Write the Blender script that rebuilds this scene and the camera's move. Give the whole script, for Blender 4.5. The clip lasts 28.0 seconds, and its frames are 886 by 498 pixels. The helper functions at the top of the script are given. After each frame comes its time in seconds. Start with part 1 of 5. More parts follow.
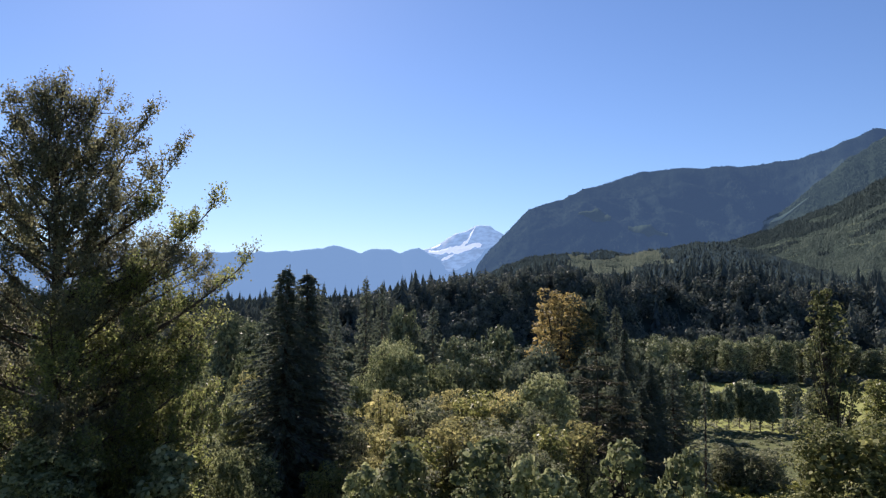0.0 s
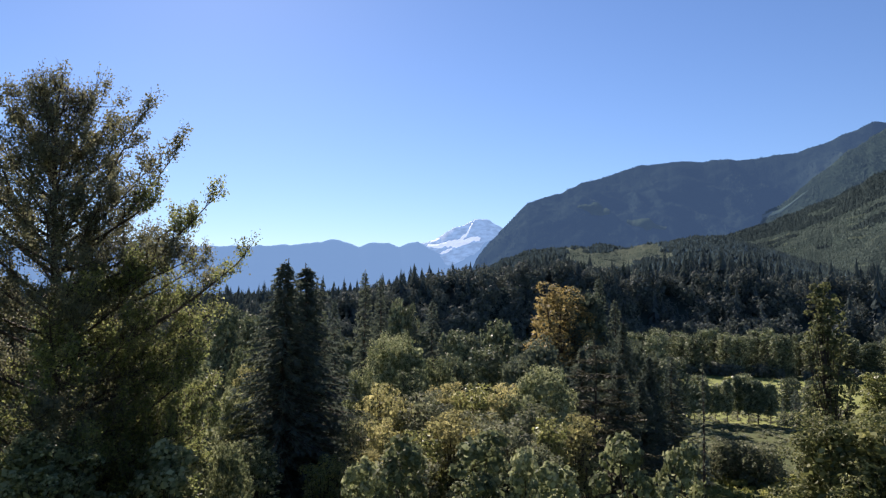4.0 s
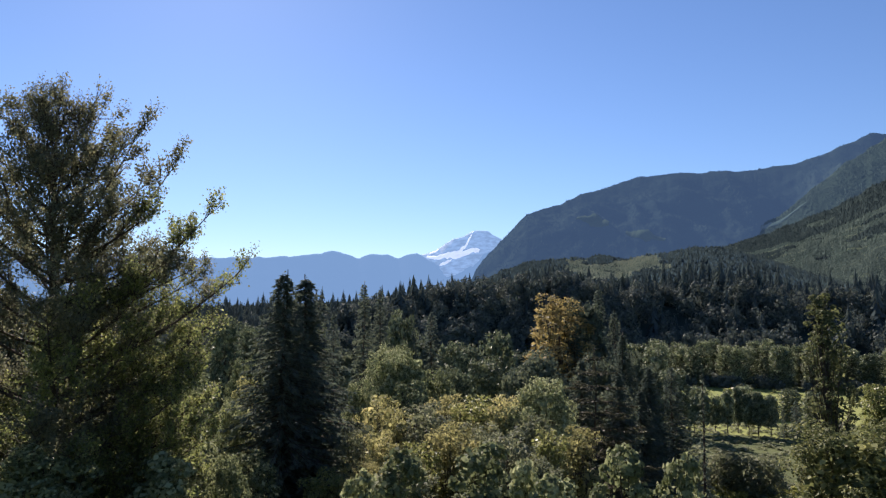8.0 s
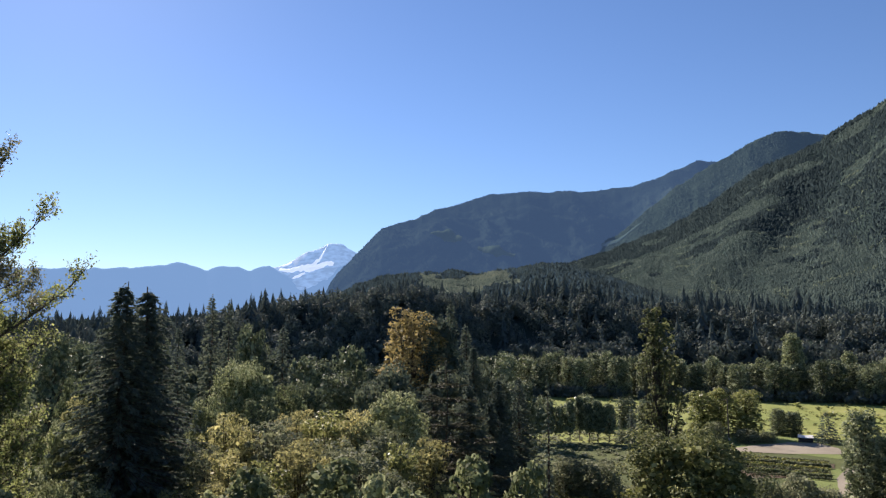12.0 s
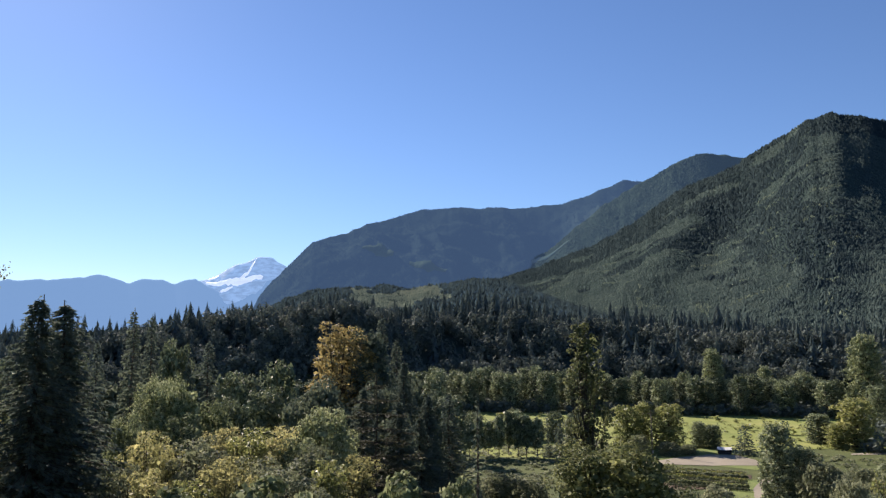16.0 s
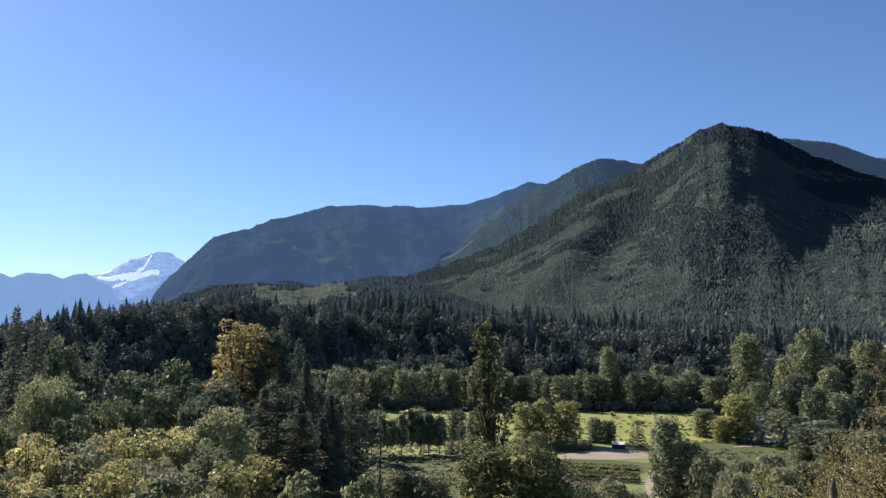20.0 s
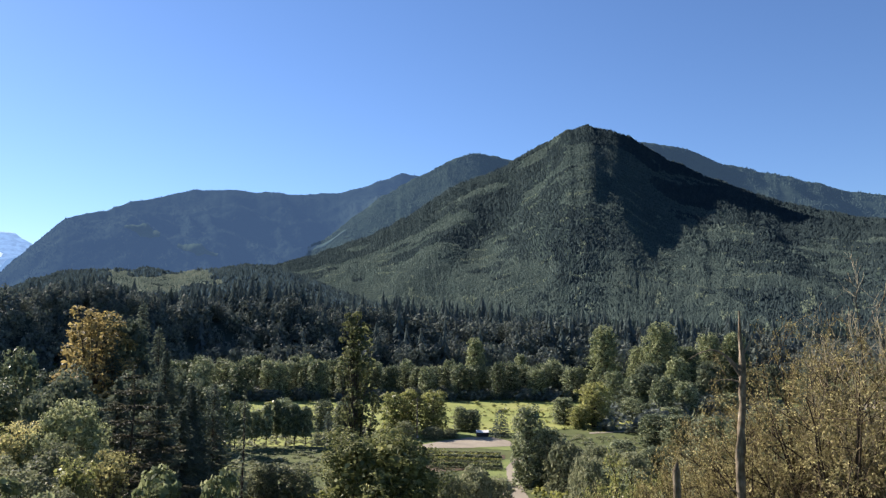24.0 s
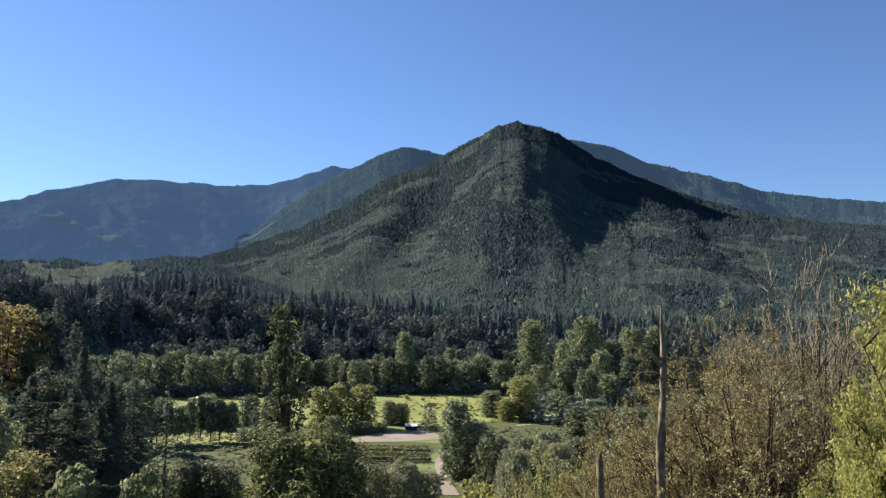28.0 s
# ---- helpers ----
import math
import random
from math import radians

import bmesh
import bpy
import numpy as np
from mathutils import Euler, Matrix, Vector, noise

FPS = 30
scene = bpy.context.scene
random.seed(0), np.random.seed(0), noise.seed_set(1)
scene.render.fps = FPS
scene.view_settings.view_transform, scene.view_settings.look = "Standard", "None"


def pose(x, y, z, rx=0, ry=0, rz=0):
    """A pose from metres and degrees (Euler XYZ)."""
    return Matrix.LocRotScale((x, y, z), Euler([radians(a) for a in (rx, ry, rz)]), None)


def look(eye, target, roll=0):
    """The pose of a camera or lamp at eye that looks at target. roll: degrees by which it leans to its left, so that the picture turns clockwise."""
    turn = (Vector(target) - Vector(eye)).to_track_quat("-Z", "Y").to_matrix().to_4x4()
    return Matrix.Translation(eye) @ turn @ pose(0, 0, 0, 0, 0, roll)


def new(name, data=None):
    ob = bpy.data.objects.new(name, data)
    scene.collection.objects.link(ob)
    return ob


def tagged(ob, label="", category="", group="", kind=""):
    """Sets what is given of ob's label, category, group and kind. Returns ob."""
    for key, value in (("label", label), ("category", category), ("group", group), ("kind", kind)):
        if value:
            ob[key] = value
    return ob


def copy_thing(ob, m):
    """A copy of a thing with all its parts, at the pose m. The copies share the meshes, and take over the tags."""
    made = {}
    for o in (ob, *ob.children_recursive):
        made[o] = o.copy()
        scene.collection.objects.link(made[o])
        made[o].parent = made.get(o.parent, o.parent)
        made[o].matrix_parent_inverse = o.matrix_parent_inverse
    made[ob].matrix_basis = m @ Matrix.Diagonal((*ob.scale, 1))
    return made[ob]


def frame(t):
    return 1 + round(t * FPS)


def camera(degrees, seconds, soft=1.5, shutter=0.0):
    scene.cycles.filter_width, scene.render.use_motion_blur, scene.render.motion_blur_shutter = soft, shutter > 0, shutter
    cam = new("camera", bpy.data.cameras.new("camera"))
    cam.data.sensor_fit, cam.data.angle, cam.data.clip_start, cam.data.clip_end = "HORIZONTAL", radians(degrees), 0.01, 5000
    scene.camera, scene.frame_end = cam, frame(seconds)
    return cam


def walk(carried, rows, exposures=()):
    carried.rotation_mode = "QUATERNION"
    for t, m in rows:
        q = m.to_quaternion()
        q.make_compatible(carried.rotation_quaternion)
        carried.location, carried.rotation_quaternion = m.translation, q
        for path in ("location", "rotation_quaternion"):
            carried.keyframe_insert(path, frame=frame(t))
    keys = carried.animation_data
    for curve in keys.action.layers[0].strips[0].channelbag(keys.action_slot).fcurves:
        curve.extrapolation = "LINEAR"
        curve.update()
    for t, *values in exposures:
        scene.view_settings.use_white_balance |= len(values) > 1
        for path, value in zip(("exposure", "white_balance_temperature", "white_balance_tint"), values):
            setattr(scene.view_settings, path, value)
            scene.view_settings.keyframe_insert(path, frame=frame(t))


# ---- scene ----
# The eye stands still on a hilltop, 29 m above the valley floor, and the camera pans from left to right.
# Places are given as bearing (degrees clockwise from +y) and distance from the eye.
EYE = 29.0
cam = camera(60.65, 28.0, soft=1.3)
TURNS = [  # seconds, yaw, pitch, roll
    (0.0, 0.00, 4.60, 0.00), (0.5, 0.00, 4.35, 0.01), (1.0, 0.00, 4.08, 0.02), (1.5, -0.01, 3.90, 0.01),
    (2.0, -0.04, 3.92, 0.04), (2.5, -0.05, 3.99, 0.01), (3.0, -0.05, 4.18, 0.02), (3.5, -0.08, 4.02, 0.04),
    (5.5, -0.08, 4.68, 0.06), (6.0, -0.08, 4.48, 0.10), (6.5, -0.09, 4.52, 0.07), (7.0, -0.08, 4.98, 0.08),
    (7.5, -0.09, 5.04, 0.10), (8.0, -0.14, 4.99, 0.11), (8.5, -1.00, 4.91, 0.22), (9.0, -3.05, 4.83, 0.31),
    (9.5, -4.85, 5.14, 0.36), (10.0, -6.25, 5.31, 0.34), (10.5, -7.54, 5.30, 0.36), (11.0, -8.76, 5.41, 0.34),
    (11.5, -10.00, 5.78, 0.34), (12.0, -11.11, 5.98, 0.36), (12.5, -11.74, 5.93, 0.31), (14.5, -12.92, 5.94, 0.26),
    (15.0, -13.16, 6.01, 0.26), (15.5, -14.59, 6.49, 0.30), (16.0, -16.31, 7.08, 0.32), (16.5, -17.57, 7.02, 0.29),
    (17.0, -18.51, 6.88, 0.26), (17.5, -19.10, 6.32, 0.17), (18.0, -19.66, 5.82, 0.18), (18.5, -20.49, 5.49, 0.16),
    (19.0, -21.35, 5.82, 0.16), (19.5, -22.37, 6.36, 0.18), (20.0, -23.48, 6.91, 0.20), (20.5, -25.20, 6.79, 0.16),
    (21.0, -27.08, 5.89, 0.12), (21.5, -28.37, 5.88, 0.08), (22.0, -29.87, 5.97, 0.08), (22.5, -31.37, 6.41, 0.05),
    (24.5, -33.70, 6.08, -0.19), (25.0, -34.44, 6.05, -0.18), (25.5, -35.64, 6.11, -0.22), (26.0, -37.00, 6.48, -0.08),
    (26.5, -37.89, 6.69, -0.11), (27.0, -38.33, 6.41, -0.11), (27.5, -38.46, 6.19, -0.14), (28.0, -38.53, 5.75, -0.15),
]
EXPOSURES = [(0.0, 1.08, 6230, 22), (16.0, 1.13, 6230, 19), (20.0, 1.18, 6110, 19), (21.0, 1.31, 6110, 18), (22.0, 1.35, 6110, 18), (26.0, 1.42, 6110, 17), (28.0, 1.34, 6110, 17)]
walk(cam, [(t, pose(0, 0, EYE, 90 + pitch, roll, yaw)) for t, yaw, pitch, roll in TURNS], EXPOSURES)

# ---- sky and sun ----
SUN_BEARING, SUN_HEIGHT = -17.0, 30.0
world = bpy.data.worlds.new("sky")
scene.world = world
world.use_nodes = True
wn = world.node_tree.nodes
sky = wn.new("ShaderNodeTexSky")
sky.sky_type = "NISHITA"
sky.sun_disc = False
sky.sun_elevation, sky.sun_rotation = radians(SUN_HEIGHT), radians(SUN_BEARING)
sky.altitude, sky.air_density, sky.dust_density, sky.ozone_density = 250, 1.0, 0.10, 6.0
wn["Background"].inputs["Strength"].default_value = 0.055
world.node_tree.links.new(sky.outputs["Color"], wn["Background"].inputs["Color"])
sun_lamp = bpy.data.lights.new("sun", "SUN")
sun_lamp.energy, sun_lamp.angle, sun_lamp.color = 5.2, radians(0.5), (1.0, 0.90, 0.74)
sun_ob = new("sun", sun_lamp)
sun_way = Vector((math.sin(radians(SUN_BEARING)) * math.cos(radians(SUN_HEIGHT)), math.cos(radians(SUN_BEARING)) * math.cos(radians(SUN_HEIGHT)), math.sin(radians(SUN_HEIGHT))))
sun_ob.matrix_world = look(sun_way * 300, (0, 0, 0))


# ---- materials ----
def material(name):
    m = bpy.data.materials.new(name)
    m.use_nodes = True
    return m, m.node_tree.nodes, m.node_tree.links, m.node_tree.nodes["Principled BSDF"]


def ramp(n, stops):
    r = n.new("ShaderNodeValToRGB")
    els = r.color_ramp.elements
    while len(els) < len(stops):
        els.new(0.5)
    for el, (at, c) in zip(els, stops):
        el.position, el.color = at, (*c, 1)
    return r


def noise_node(n, l, scale, detail=3.0, rough=0.6, stretch=None):
    geo = n.new("ShaderNodeNewGeometry")
    t = n.new("ShaderNodeTexNoise")
    t.inputs["Scale"].default_value, t.inputs["Detail"].default_value, t.inputs["Roughness"].default_value = scale, detail, rough
    if stretch:
        mp = n.new("ShaderNodeMapping")
        mp.inputs["Scale"].default_value = stretch
        l.new(geo.outputs["Position"], mp.inputs["Vector"])
        l.new(mp.outputs["Vector"], t.inputs["Vector"])
    else:
        l.new(geo.outputs["Position"], t.inputs["Vector"])
    return t.outputs["Fac"]


def maths(n, l, op, a, b):
    m = n.new("ShaderNodeMath")
    m.operation = op
    for s, v in zip(m.inputs, (a, b)):
        if isinstance(v, (int, float)):
            s.default_value = v
        else:
            l.new(v, s)
    return m.outputs[0]


def leaf_material(name, dark, mid, light, through_light=0.3, rough=0.45, patch=0.6, spec=0.2):
    """Leaves: a tint for each leaf, each tree and each part of the crown; light passes through."""
    m, n, l, b = material(name)
    geo, info = n.new("ShaderNodeNewGeometry"), n.new("ShaderNodeObjectInfo")
    f = maths(n, l, "MULTIPLY", geo.outputs["Random Per Island"], 0.36)
    f = maths(n, l, "ADD", f, maths(n, l, "MULTIPLY", info.outputs["Random"], 0.2))
    f = maths(n, l, "ADD", f, maths(n, l, "MULTIPLY", noise_node(n, l, patch), 0.58))
    r = ramp(n, [(0.28, dark), (0.54, mid), (0.82, light)])
    l.new(f, r.inputs["Fac"])
    l.new(r.outputs["Color"], b.inputs["Base Color"])
    b.inputs["Roughness"].default_value = rough
    b.inputs["Specular IOR Level"].default_value = spec
    tr, mix = n.new("ShaderNodeBsdfTranslucent"), n.new("ShaderNodeMixShader")
    l.new(r.outputs["Color"], tr.inputs["Color"])
    mix.inputs["Fac"].default_value = through_light
    l.new(b.outputs[0], mix.inputs[1])
    l.new(tr.outputs[0], mix.inputs[2])
    l.new(mix.outputs[0], n["Material Output"].inputs["Surface"])
    return m


def ground_material(name, stops, big=0.02, small=0.8, rough=0.95, bump=0.3, stretch=None, spec=0.1):
    m, n, l, b = material(name)
    f = maths(n, l, "MULTIPLY", noise_node(n, l, big, 4), 0.6)
    f = maths(n, l, "ADD", f, maths(n, l, "MULTIPLY", noise_node(n, l, small, 5, 0.7, stretch), 0.4))
    r = ramp(n, stops)
    l.new(f, r.inputs["Fac"])
    l.new(r.outputs["Color"], b.inputs["Base Color"])
    b.inputs["Roughness"].default_value = rough
    b.inputs["Specular IOR Level"].default_value = spec
    bp = n.new("ShaderNodeBump")
    bp.inputs["Strength"].default_value, bp.inputs["Distance"].default_value = bump, 0.4
    l.new(noise_node(n, l, small * 2, 6, 0.7), bp.inputs["Height"])
    l.new(bp.outputs["Normal"], b.inputs["Normal"])
    return m


def haze_glow_material(name, stops, glow, big=0.004, small=0.03):
    """Far distance: haze of kilometres of bright air painted in as even emission."""
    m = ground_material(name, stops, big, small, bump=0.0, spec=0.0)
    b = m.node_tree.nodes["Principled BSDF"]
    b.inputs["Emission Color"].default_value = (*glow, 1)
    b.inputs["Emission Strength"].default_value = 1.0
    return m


M_FIR = leaf_material("fir_needles", (0.082, 0.108, 0.100), (0.112, 0.138, 0.104), (0.16, 0.18, 0.12), 0.38, 0.8, 0.6, 0.02)
M_SPRUCE = leaf_material("spruce_needles", (0.048, 0.054, 0.040), (0.082, 0.084, 0.050), (0.15, 0.135, 0.072), 0.3, 0.65, 0.6, 0.08)
M_IVY = leaf_material("ivy_leaves", (0.054, 0.066, 0.034), (0.095, 0.110, 0.048), (0.18, 0.19, 0.08), 0.45, 0.65, 0.6, 0.12)
M_MAPLE = leaf_material("maple_leaves", (0.082, 0.102, 0.056), (0.17, 0.195, 0.090), (0.44, 0.46, 0.25), 0.34, 0.7, 0.5, 0.06)
M_DOME = leaf_material("dark_maple_leaves", (0.070, 0.082, 0.034), (0.175, 0.190, 0.072), (0.52, 0.51, 0.21), 0.3, 0.65, 0.7, 0.1)
M_YELLOW = leaf_material("yellowing_leaves", (0.17, 0.18, 0.075), (0.34, 0.325, 0.135), (0.56, 0.50, 0.22), 0.5, 0.6, 0.35, 0.15)
M_ORANGE = leaf_material("orange_leaves", (0.14, 0.12, 0.05), (0.25, 0.20, 0.075), (0.35, 0.28, 0.12), 0.5, 0.65)
M_POPLAR = leaf_material("poplar_leaves", (0.060, 0.080, 0.052), (0.122, 0.147, 0.082), (0.37, 0.40, 0.22), 0.22, 0.6, 0.2, 0.12)
# Lighter copy of the poplar leaves: sun on the tall poplars put into colour.
M_TALL = leaf_material("sun_painted_poplar_leaves", (0.080, 0.102, 0.060), (0.170, 0.200, 0.100), (0.42, 0.44, 0.23), 0.3, 0.6, 0.2, 0.12)
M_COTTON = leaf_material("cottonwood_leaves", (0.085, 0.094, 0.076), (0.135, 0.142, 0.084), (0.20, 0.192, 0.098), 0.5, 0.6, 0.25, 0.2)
M_WILLOW = leaf_material("willow_leaves", (0.10, 0.118, 0.072), (0.18, 0.195, 0.108), (0.33, 0.335, 0.20), 0.42, 0.65, 0.6, 0.12)
M_BLOTCH = leaf_material("yellow_green_leaves", (0.10, 0.125, 0.040), (0.21, 0.225, 0.075), (0.40, 0.385, 0.15), 0.5, 0.5, 0.6, 0.3)
M_BRIGHT = leaf_material("bright_green_leaves", (0.115, 0.140, 0.040), (0.215, 0.235, 0.066), (0.42, 0.40, 0.13), 0.48, 0.65, 0.6, 0.12)
M_DRY = leaf_material("dry_curled_leaves", (0.076, 0.064, 0.026), (0.20, 0.175, 0.072), (0.60, 0.53, 0.25), 0.4, 0.75, 1.4, 0.1)
# Forest needles and leaves carry the haze as a painted blue-grey tint.
M_FOREST = leaf_material("haze_tinted_needles", (0.058, 0.077, 0.080), (0.078, 0.101, 0.095), (0.102, 0.127, 0.104), 0.2, 0.9, 0.05, 0.0)
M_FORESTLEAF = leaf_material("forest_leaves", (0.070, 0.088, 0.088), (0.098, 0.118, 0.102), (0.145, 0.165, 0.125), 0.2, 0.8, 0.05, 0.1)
# Mountain trees: haze painted in as a bluish tint.
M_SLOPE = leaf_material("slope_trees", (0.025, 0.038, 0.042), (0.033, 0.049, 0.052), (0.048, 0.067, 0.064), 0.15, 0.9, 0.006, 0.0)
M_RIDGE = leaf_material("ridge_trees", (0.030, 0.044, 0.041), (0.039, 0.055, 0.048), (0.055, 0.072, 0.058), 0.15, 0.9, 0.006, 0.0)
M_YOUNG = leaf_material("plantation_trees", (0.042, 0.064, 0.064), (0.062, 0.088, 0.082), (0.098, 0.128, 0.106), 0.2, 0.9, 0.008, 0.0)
M_CLEARTREE = leaf_material("clearing_trees", (0.11, 0.145, 0.125), (0.15, 0.185, 0.145), (0.21, 0.235, 0.165), 0.25, 0.9, 0.01, 0.0)
M_OLIVE = leaf_material("olive_leaves", (0.14, 0.14, 0.055), (0.25, 0.24, 0.10), (0.40, 0.36, 0.16), 0.55, 0.75, 0.4, 0.05)
# Lit copy of the cottonwood leaves: sunlight painted in as brighter colours.
M_SUNNY = leaf_material("sun_painted_cottonwood_leaves", (0.105, 0.132, 0.050), (0.195, 0.225, 0.078), (0.36, 0.37, 0.14), 0.58, 0.7, 0.5, 0.06)
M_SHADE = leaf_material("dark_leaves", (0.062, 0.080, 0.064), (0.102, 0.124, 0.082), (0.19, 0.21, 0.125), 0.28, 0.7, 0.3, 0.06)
M_PALE = leaf_material("pale_slope_leaves", (0.12, 0.155, 0.115), (0.16, 0.195, 0.135), (0.22, 0.245, 0.155), 0.3, 0.9, 0.01, 0.0)
M_BARK = ground_material("bark", [(0.3, (0.035, 0.028, 0.022)), (0.7, (0.11, 0.09, 0.07))], 0.6, 9.0, stretch=(1, 1, 0.2))
M_GREYWOOD = ground_material("weathered_grey_wood", [(0.36, (0.07, 0.055, 0.036)), (0.5, (0.16, 0.13, 0.09)), (0.64, (0.30, 0.255, 0.19))], 2.5, 14.0, stretch=(1, 1, 0.15), bump=0.4)
M_TWIG = ground_material("twig_bark", [(0.3, (0.10, 0.078, 0.040)), (0.7, (0.27, 0.22, 0.12))], 0.8, 8.0)
M_TWIGPALE = ground_material("pale_twig_bark", [(0.3, (0.22, 0.19, 0.12)), (0.7, (0.44, 0.38, 0.26))], 0.8, 8.0)
M_STEM = ground_material("dark_mossy_stem", [(0.3, (0.022, 0.018, 0.014)), (0.7, (0.08, 0.06, 0.04))], 0.8, 6.0)
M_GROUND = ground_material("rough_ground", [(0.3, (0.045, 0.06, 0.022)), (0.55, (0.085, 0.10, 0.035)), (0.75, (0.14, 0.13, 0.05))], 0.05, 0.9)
M_MEADOW = ground_material("meadow_grass", [(0.3, (0.11, 0.145, 0.036)), (0.5, (0.19, 0.215, 0.060)), (0.7, (0.29, 0.28, 0.10))], 0.03, 0.35)
M_LAWN = ground_material("mown_grass", [(0.3, (0.10, 0.14, 0.042)), (0.7, (0.19, 0.215, 0.07))], 0.08, 1.2)
M_GRAVEL = ground_material("gravel", [(0.3, (0.19, 0.165, 0.125)), (0.7, (0.30, 0.265, 0.205))], 0.1, 2.5, bump=0.15)
M_SOIL = ground_material("tilled_soil", [(0.3, (0.06, 0.045, 0.03)), (0.7, (0.12, 0.09, 0.06))], 0.1, 2.0)
# Floor coloured dark so that gaps between trees read as shade.
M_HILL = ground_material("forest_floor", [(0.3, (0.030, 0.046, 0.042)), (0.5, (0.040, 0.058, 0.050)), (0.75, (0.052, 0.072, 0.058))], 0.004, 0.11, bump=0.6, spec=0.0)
# Haze glow for far slopes, trees and clearings, which give no light themselves.
M_HILL2 = haze_glow_material("hazy_forest_slope", [(0.3, (0.010, 0.018, 0.018)), (0.55, (0.018, 0.028, 0.024)), (0.75, (0.032, 0.042, 0.028))], (0.021, 0.038, 0.068))
M_FARTREE = haze_glow_material("hazy_slope_trees", [(0.3, (0.010, 0.018, 0.018)), (0.55, (0.018, 0.028, 0.024)), (0.75, (0.040, 0.055, 0.040))], (0.021, 0.038, 0.068))
M_HILL3 = haze_glow_material("slightly_hazy_forest_slope", [(0.3, (0.016, 0.026, 0.024)), (0.55, (0.028, 0.042, 0.034)), (0.75, (0.045, 0.060, 0.042))], (0.012, 0.021, 0.033))
M_MIDTREE = haze_glow_material("slightly_hazy_slope_trees", [(0.3, (0.022, 0.034, 0.032)), (0.55, (0.036, 0.053, 0.044)), (0.75, (0.060, 0.080, 0.056))], (0.012, 0.021, 0.034))
M_CLEAR = haze_glow_material("hazy_clearing", [(0.3, (0.022, 0.038, 0.030)), (0.5, (0.040, 0.060, 0.042)), (0.7, (0.066, 0.084, 0.056))], (0.020, 0.034, 0.056), 0.012, 0.12)
M_BLUE = haze_glow_material("blue_haze_glow", [(0.3, (0.015, 0.02, 0.025)), (0.7, (0.024, 0.03, 0.035))], (0.092, 0.162, 0.266))


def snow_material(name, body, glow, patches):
    """Ice and rock far off in bright air; haze and brightness painted in as emission."""
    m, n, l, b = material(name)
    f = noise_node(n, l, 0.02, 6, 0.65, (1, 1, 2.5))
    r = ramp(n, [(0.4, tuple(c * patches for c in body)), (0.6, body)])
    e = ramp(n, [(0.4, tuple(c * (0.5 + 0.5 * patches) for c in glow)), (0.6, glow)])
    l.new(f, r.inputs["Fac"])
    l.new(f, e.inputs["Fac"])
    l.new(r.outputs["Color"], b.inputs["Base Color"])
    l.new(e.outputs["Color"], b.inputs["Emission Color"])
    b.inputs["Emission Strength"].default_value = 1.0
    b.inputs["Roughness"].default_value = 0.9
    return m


# Emission gives the volcano its haze-blue body and the brightness of its snow.
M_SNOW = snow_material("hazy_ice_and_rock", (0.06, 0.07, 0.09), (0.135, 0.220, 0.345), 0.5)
M_ICE = snow_material("glowing_glacier", (0.66, 0.68, 0.70), (0.27, 0.31, 0.37), 0.85)


def paint(name, colour, rough=0.6, metal=0.0):
    m, n, l, b = material(name)
    r = ramp(n, [(0.3, tuple(c * 0.75 for c in colour)), (0.7, colour)])
    l.new(noise_node(n, l, 3.0, 6, 0.7), r.inputs["Fac"])
    l.new(r.outputs["Color"], b.inputs["Base Color"])
    b.inputs["Roughness"].default_value, b.inputs["Metallic"].default_value = rough, metal
    return m


M_WHITE = paint("white_sheet_metal", (0.55, 0.55, 0.54), 0.6)
M_DARKWOOD = paint("dark_boards", (0.06, 0.05, 0.045), 0.8)


# ---- geometry helpers ----
def raw_mesh(name, verts, faces, mat, smooth=False):
    """A mesh from an array of points and an array of faces that all have as many corners."""
    verts, faces = np.asarray(verts, dtype=np.float32), np.asarray(faces, dtype=np.int32)
    k = faces.shape[1]
    me = bpy.data.meshes.new(name)
    me.vertices.add(len(verts))
    me.vertices.foreach_set("co", verts.ravel())
    me.loops.add(faces.size)
    me.loops.foreach_set("vertex_index", faces.ravel())
    me.polygons.add(len(faces))
    me.polygons.foreach_set("loop_start", np.arange(0, faces.size, k, dtype=np.int32))
    if smooth:
        me.polygons.foreach_set("use_smooth", np.ones(len(faces), dtype=bool))
    me.update(calc_edges=True)
    me.validate()
    me.materials.append(mat)
    return me


def child(name, me, parent, label=""):
    ob = new(name, me)
    ob.parent = parent
    if label:
        ob["label"] = label
    return ob


def part(name, bm, mat, parent, label=""):
    me = bpy.data.meshes.new(name)
    bm.to_mesh(me)
    bm.free()
    me.materials.append(mat)
    return child(name, me, parent, label)


def at(bearing, dist, z=0.0):
    a = radians(bearing)
    return Vector((dist * math.sin(a), dist * math.cos(a), z))


def unit(v):
    return v / np.maximum(np.linalg.norm(v, axis=-1, keepdims=True), 1e-9)


def hash2(ix, iy, seed):
    h = (ix.astype(np.int64) * 374761393 + iy.astype(np.int64) * 668265263 + seed * 974711) & 0x7FFFFFFF
    h = ((h ^ (h >> 13)) * 1274126177) & 0x7FFFFFFF
    return ((h ^ (h >> 16)) & 0xFFFFFF) / float(0xFFFFFF)


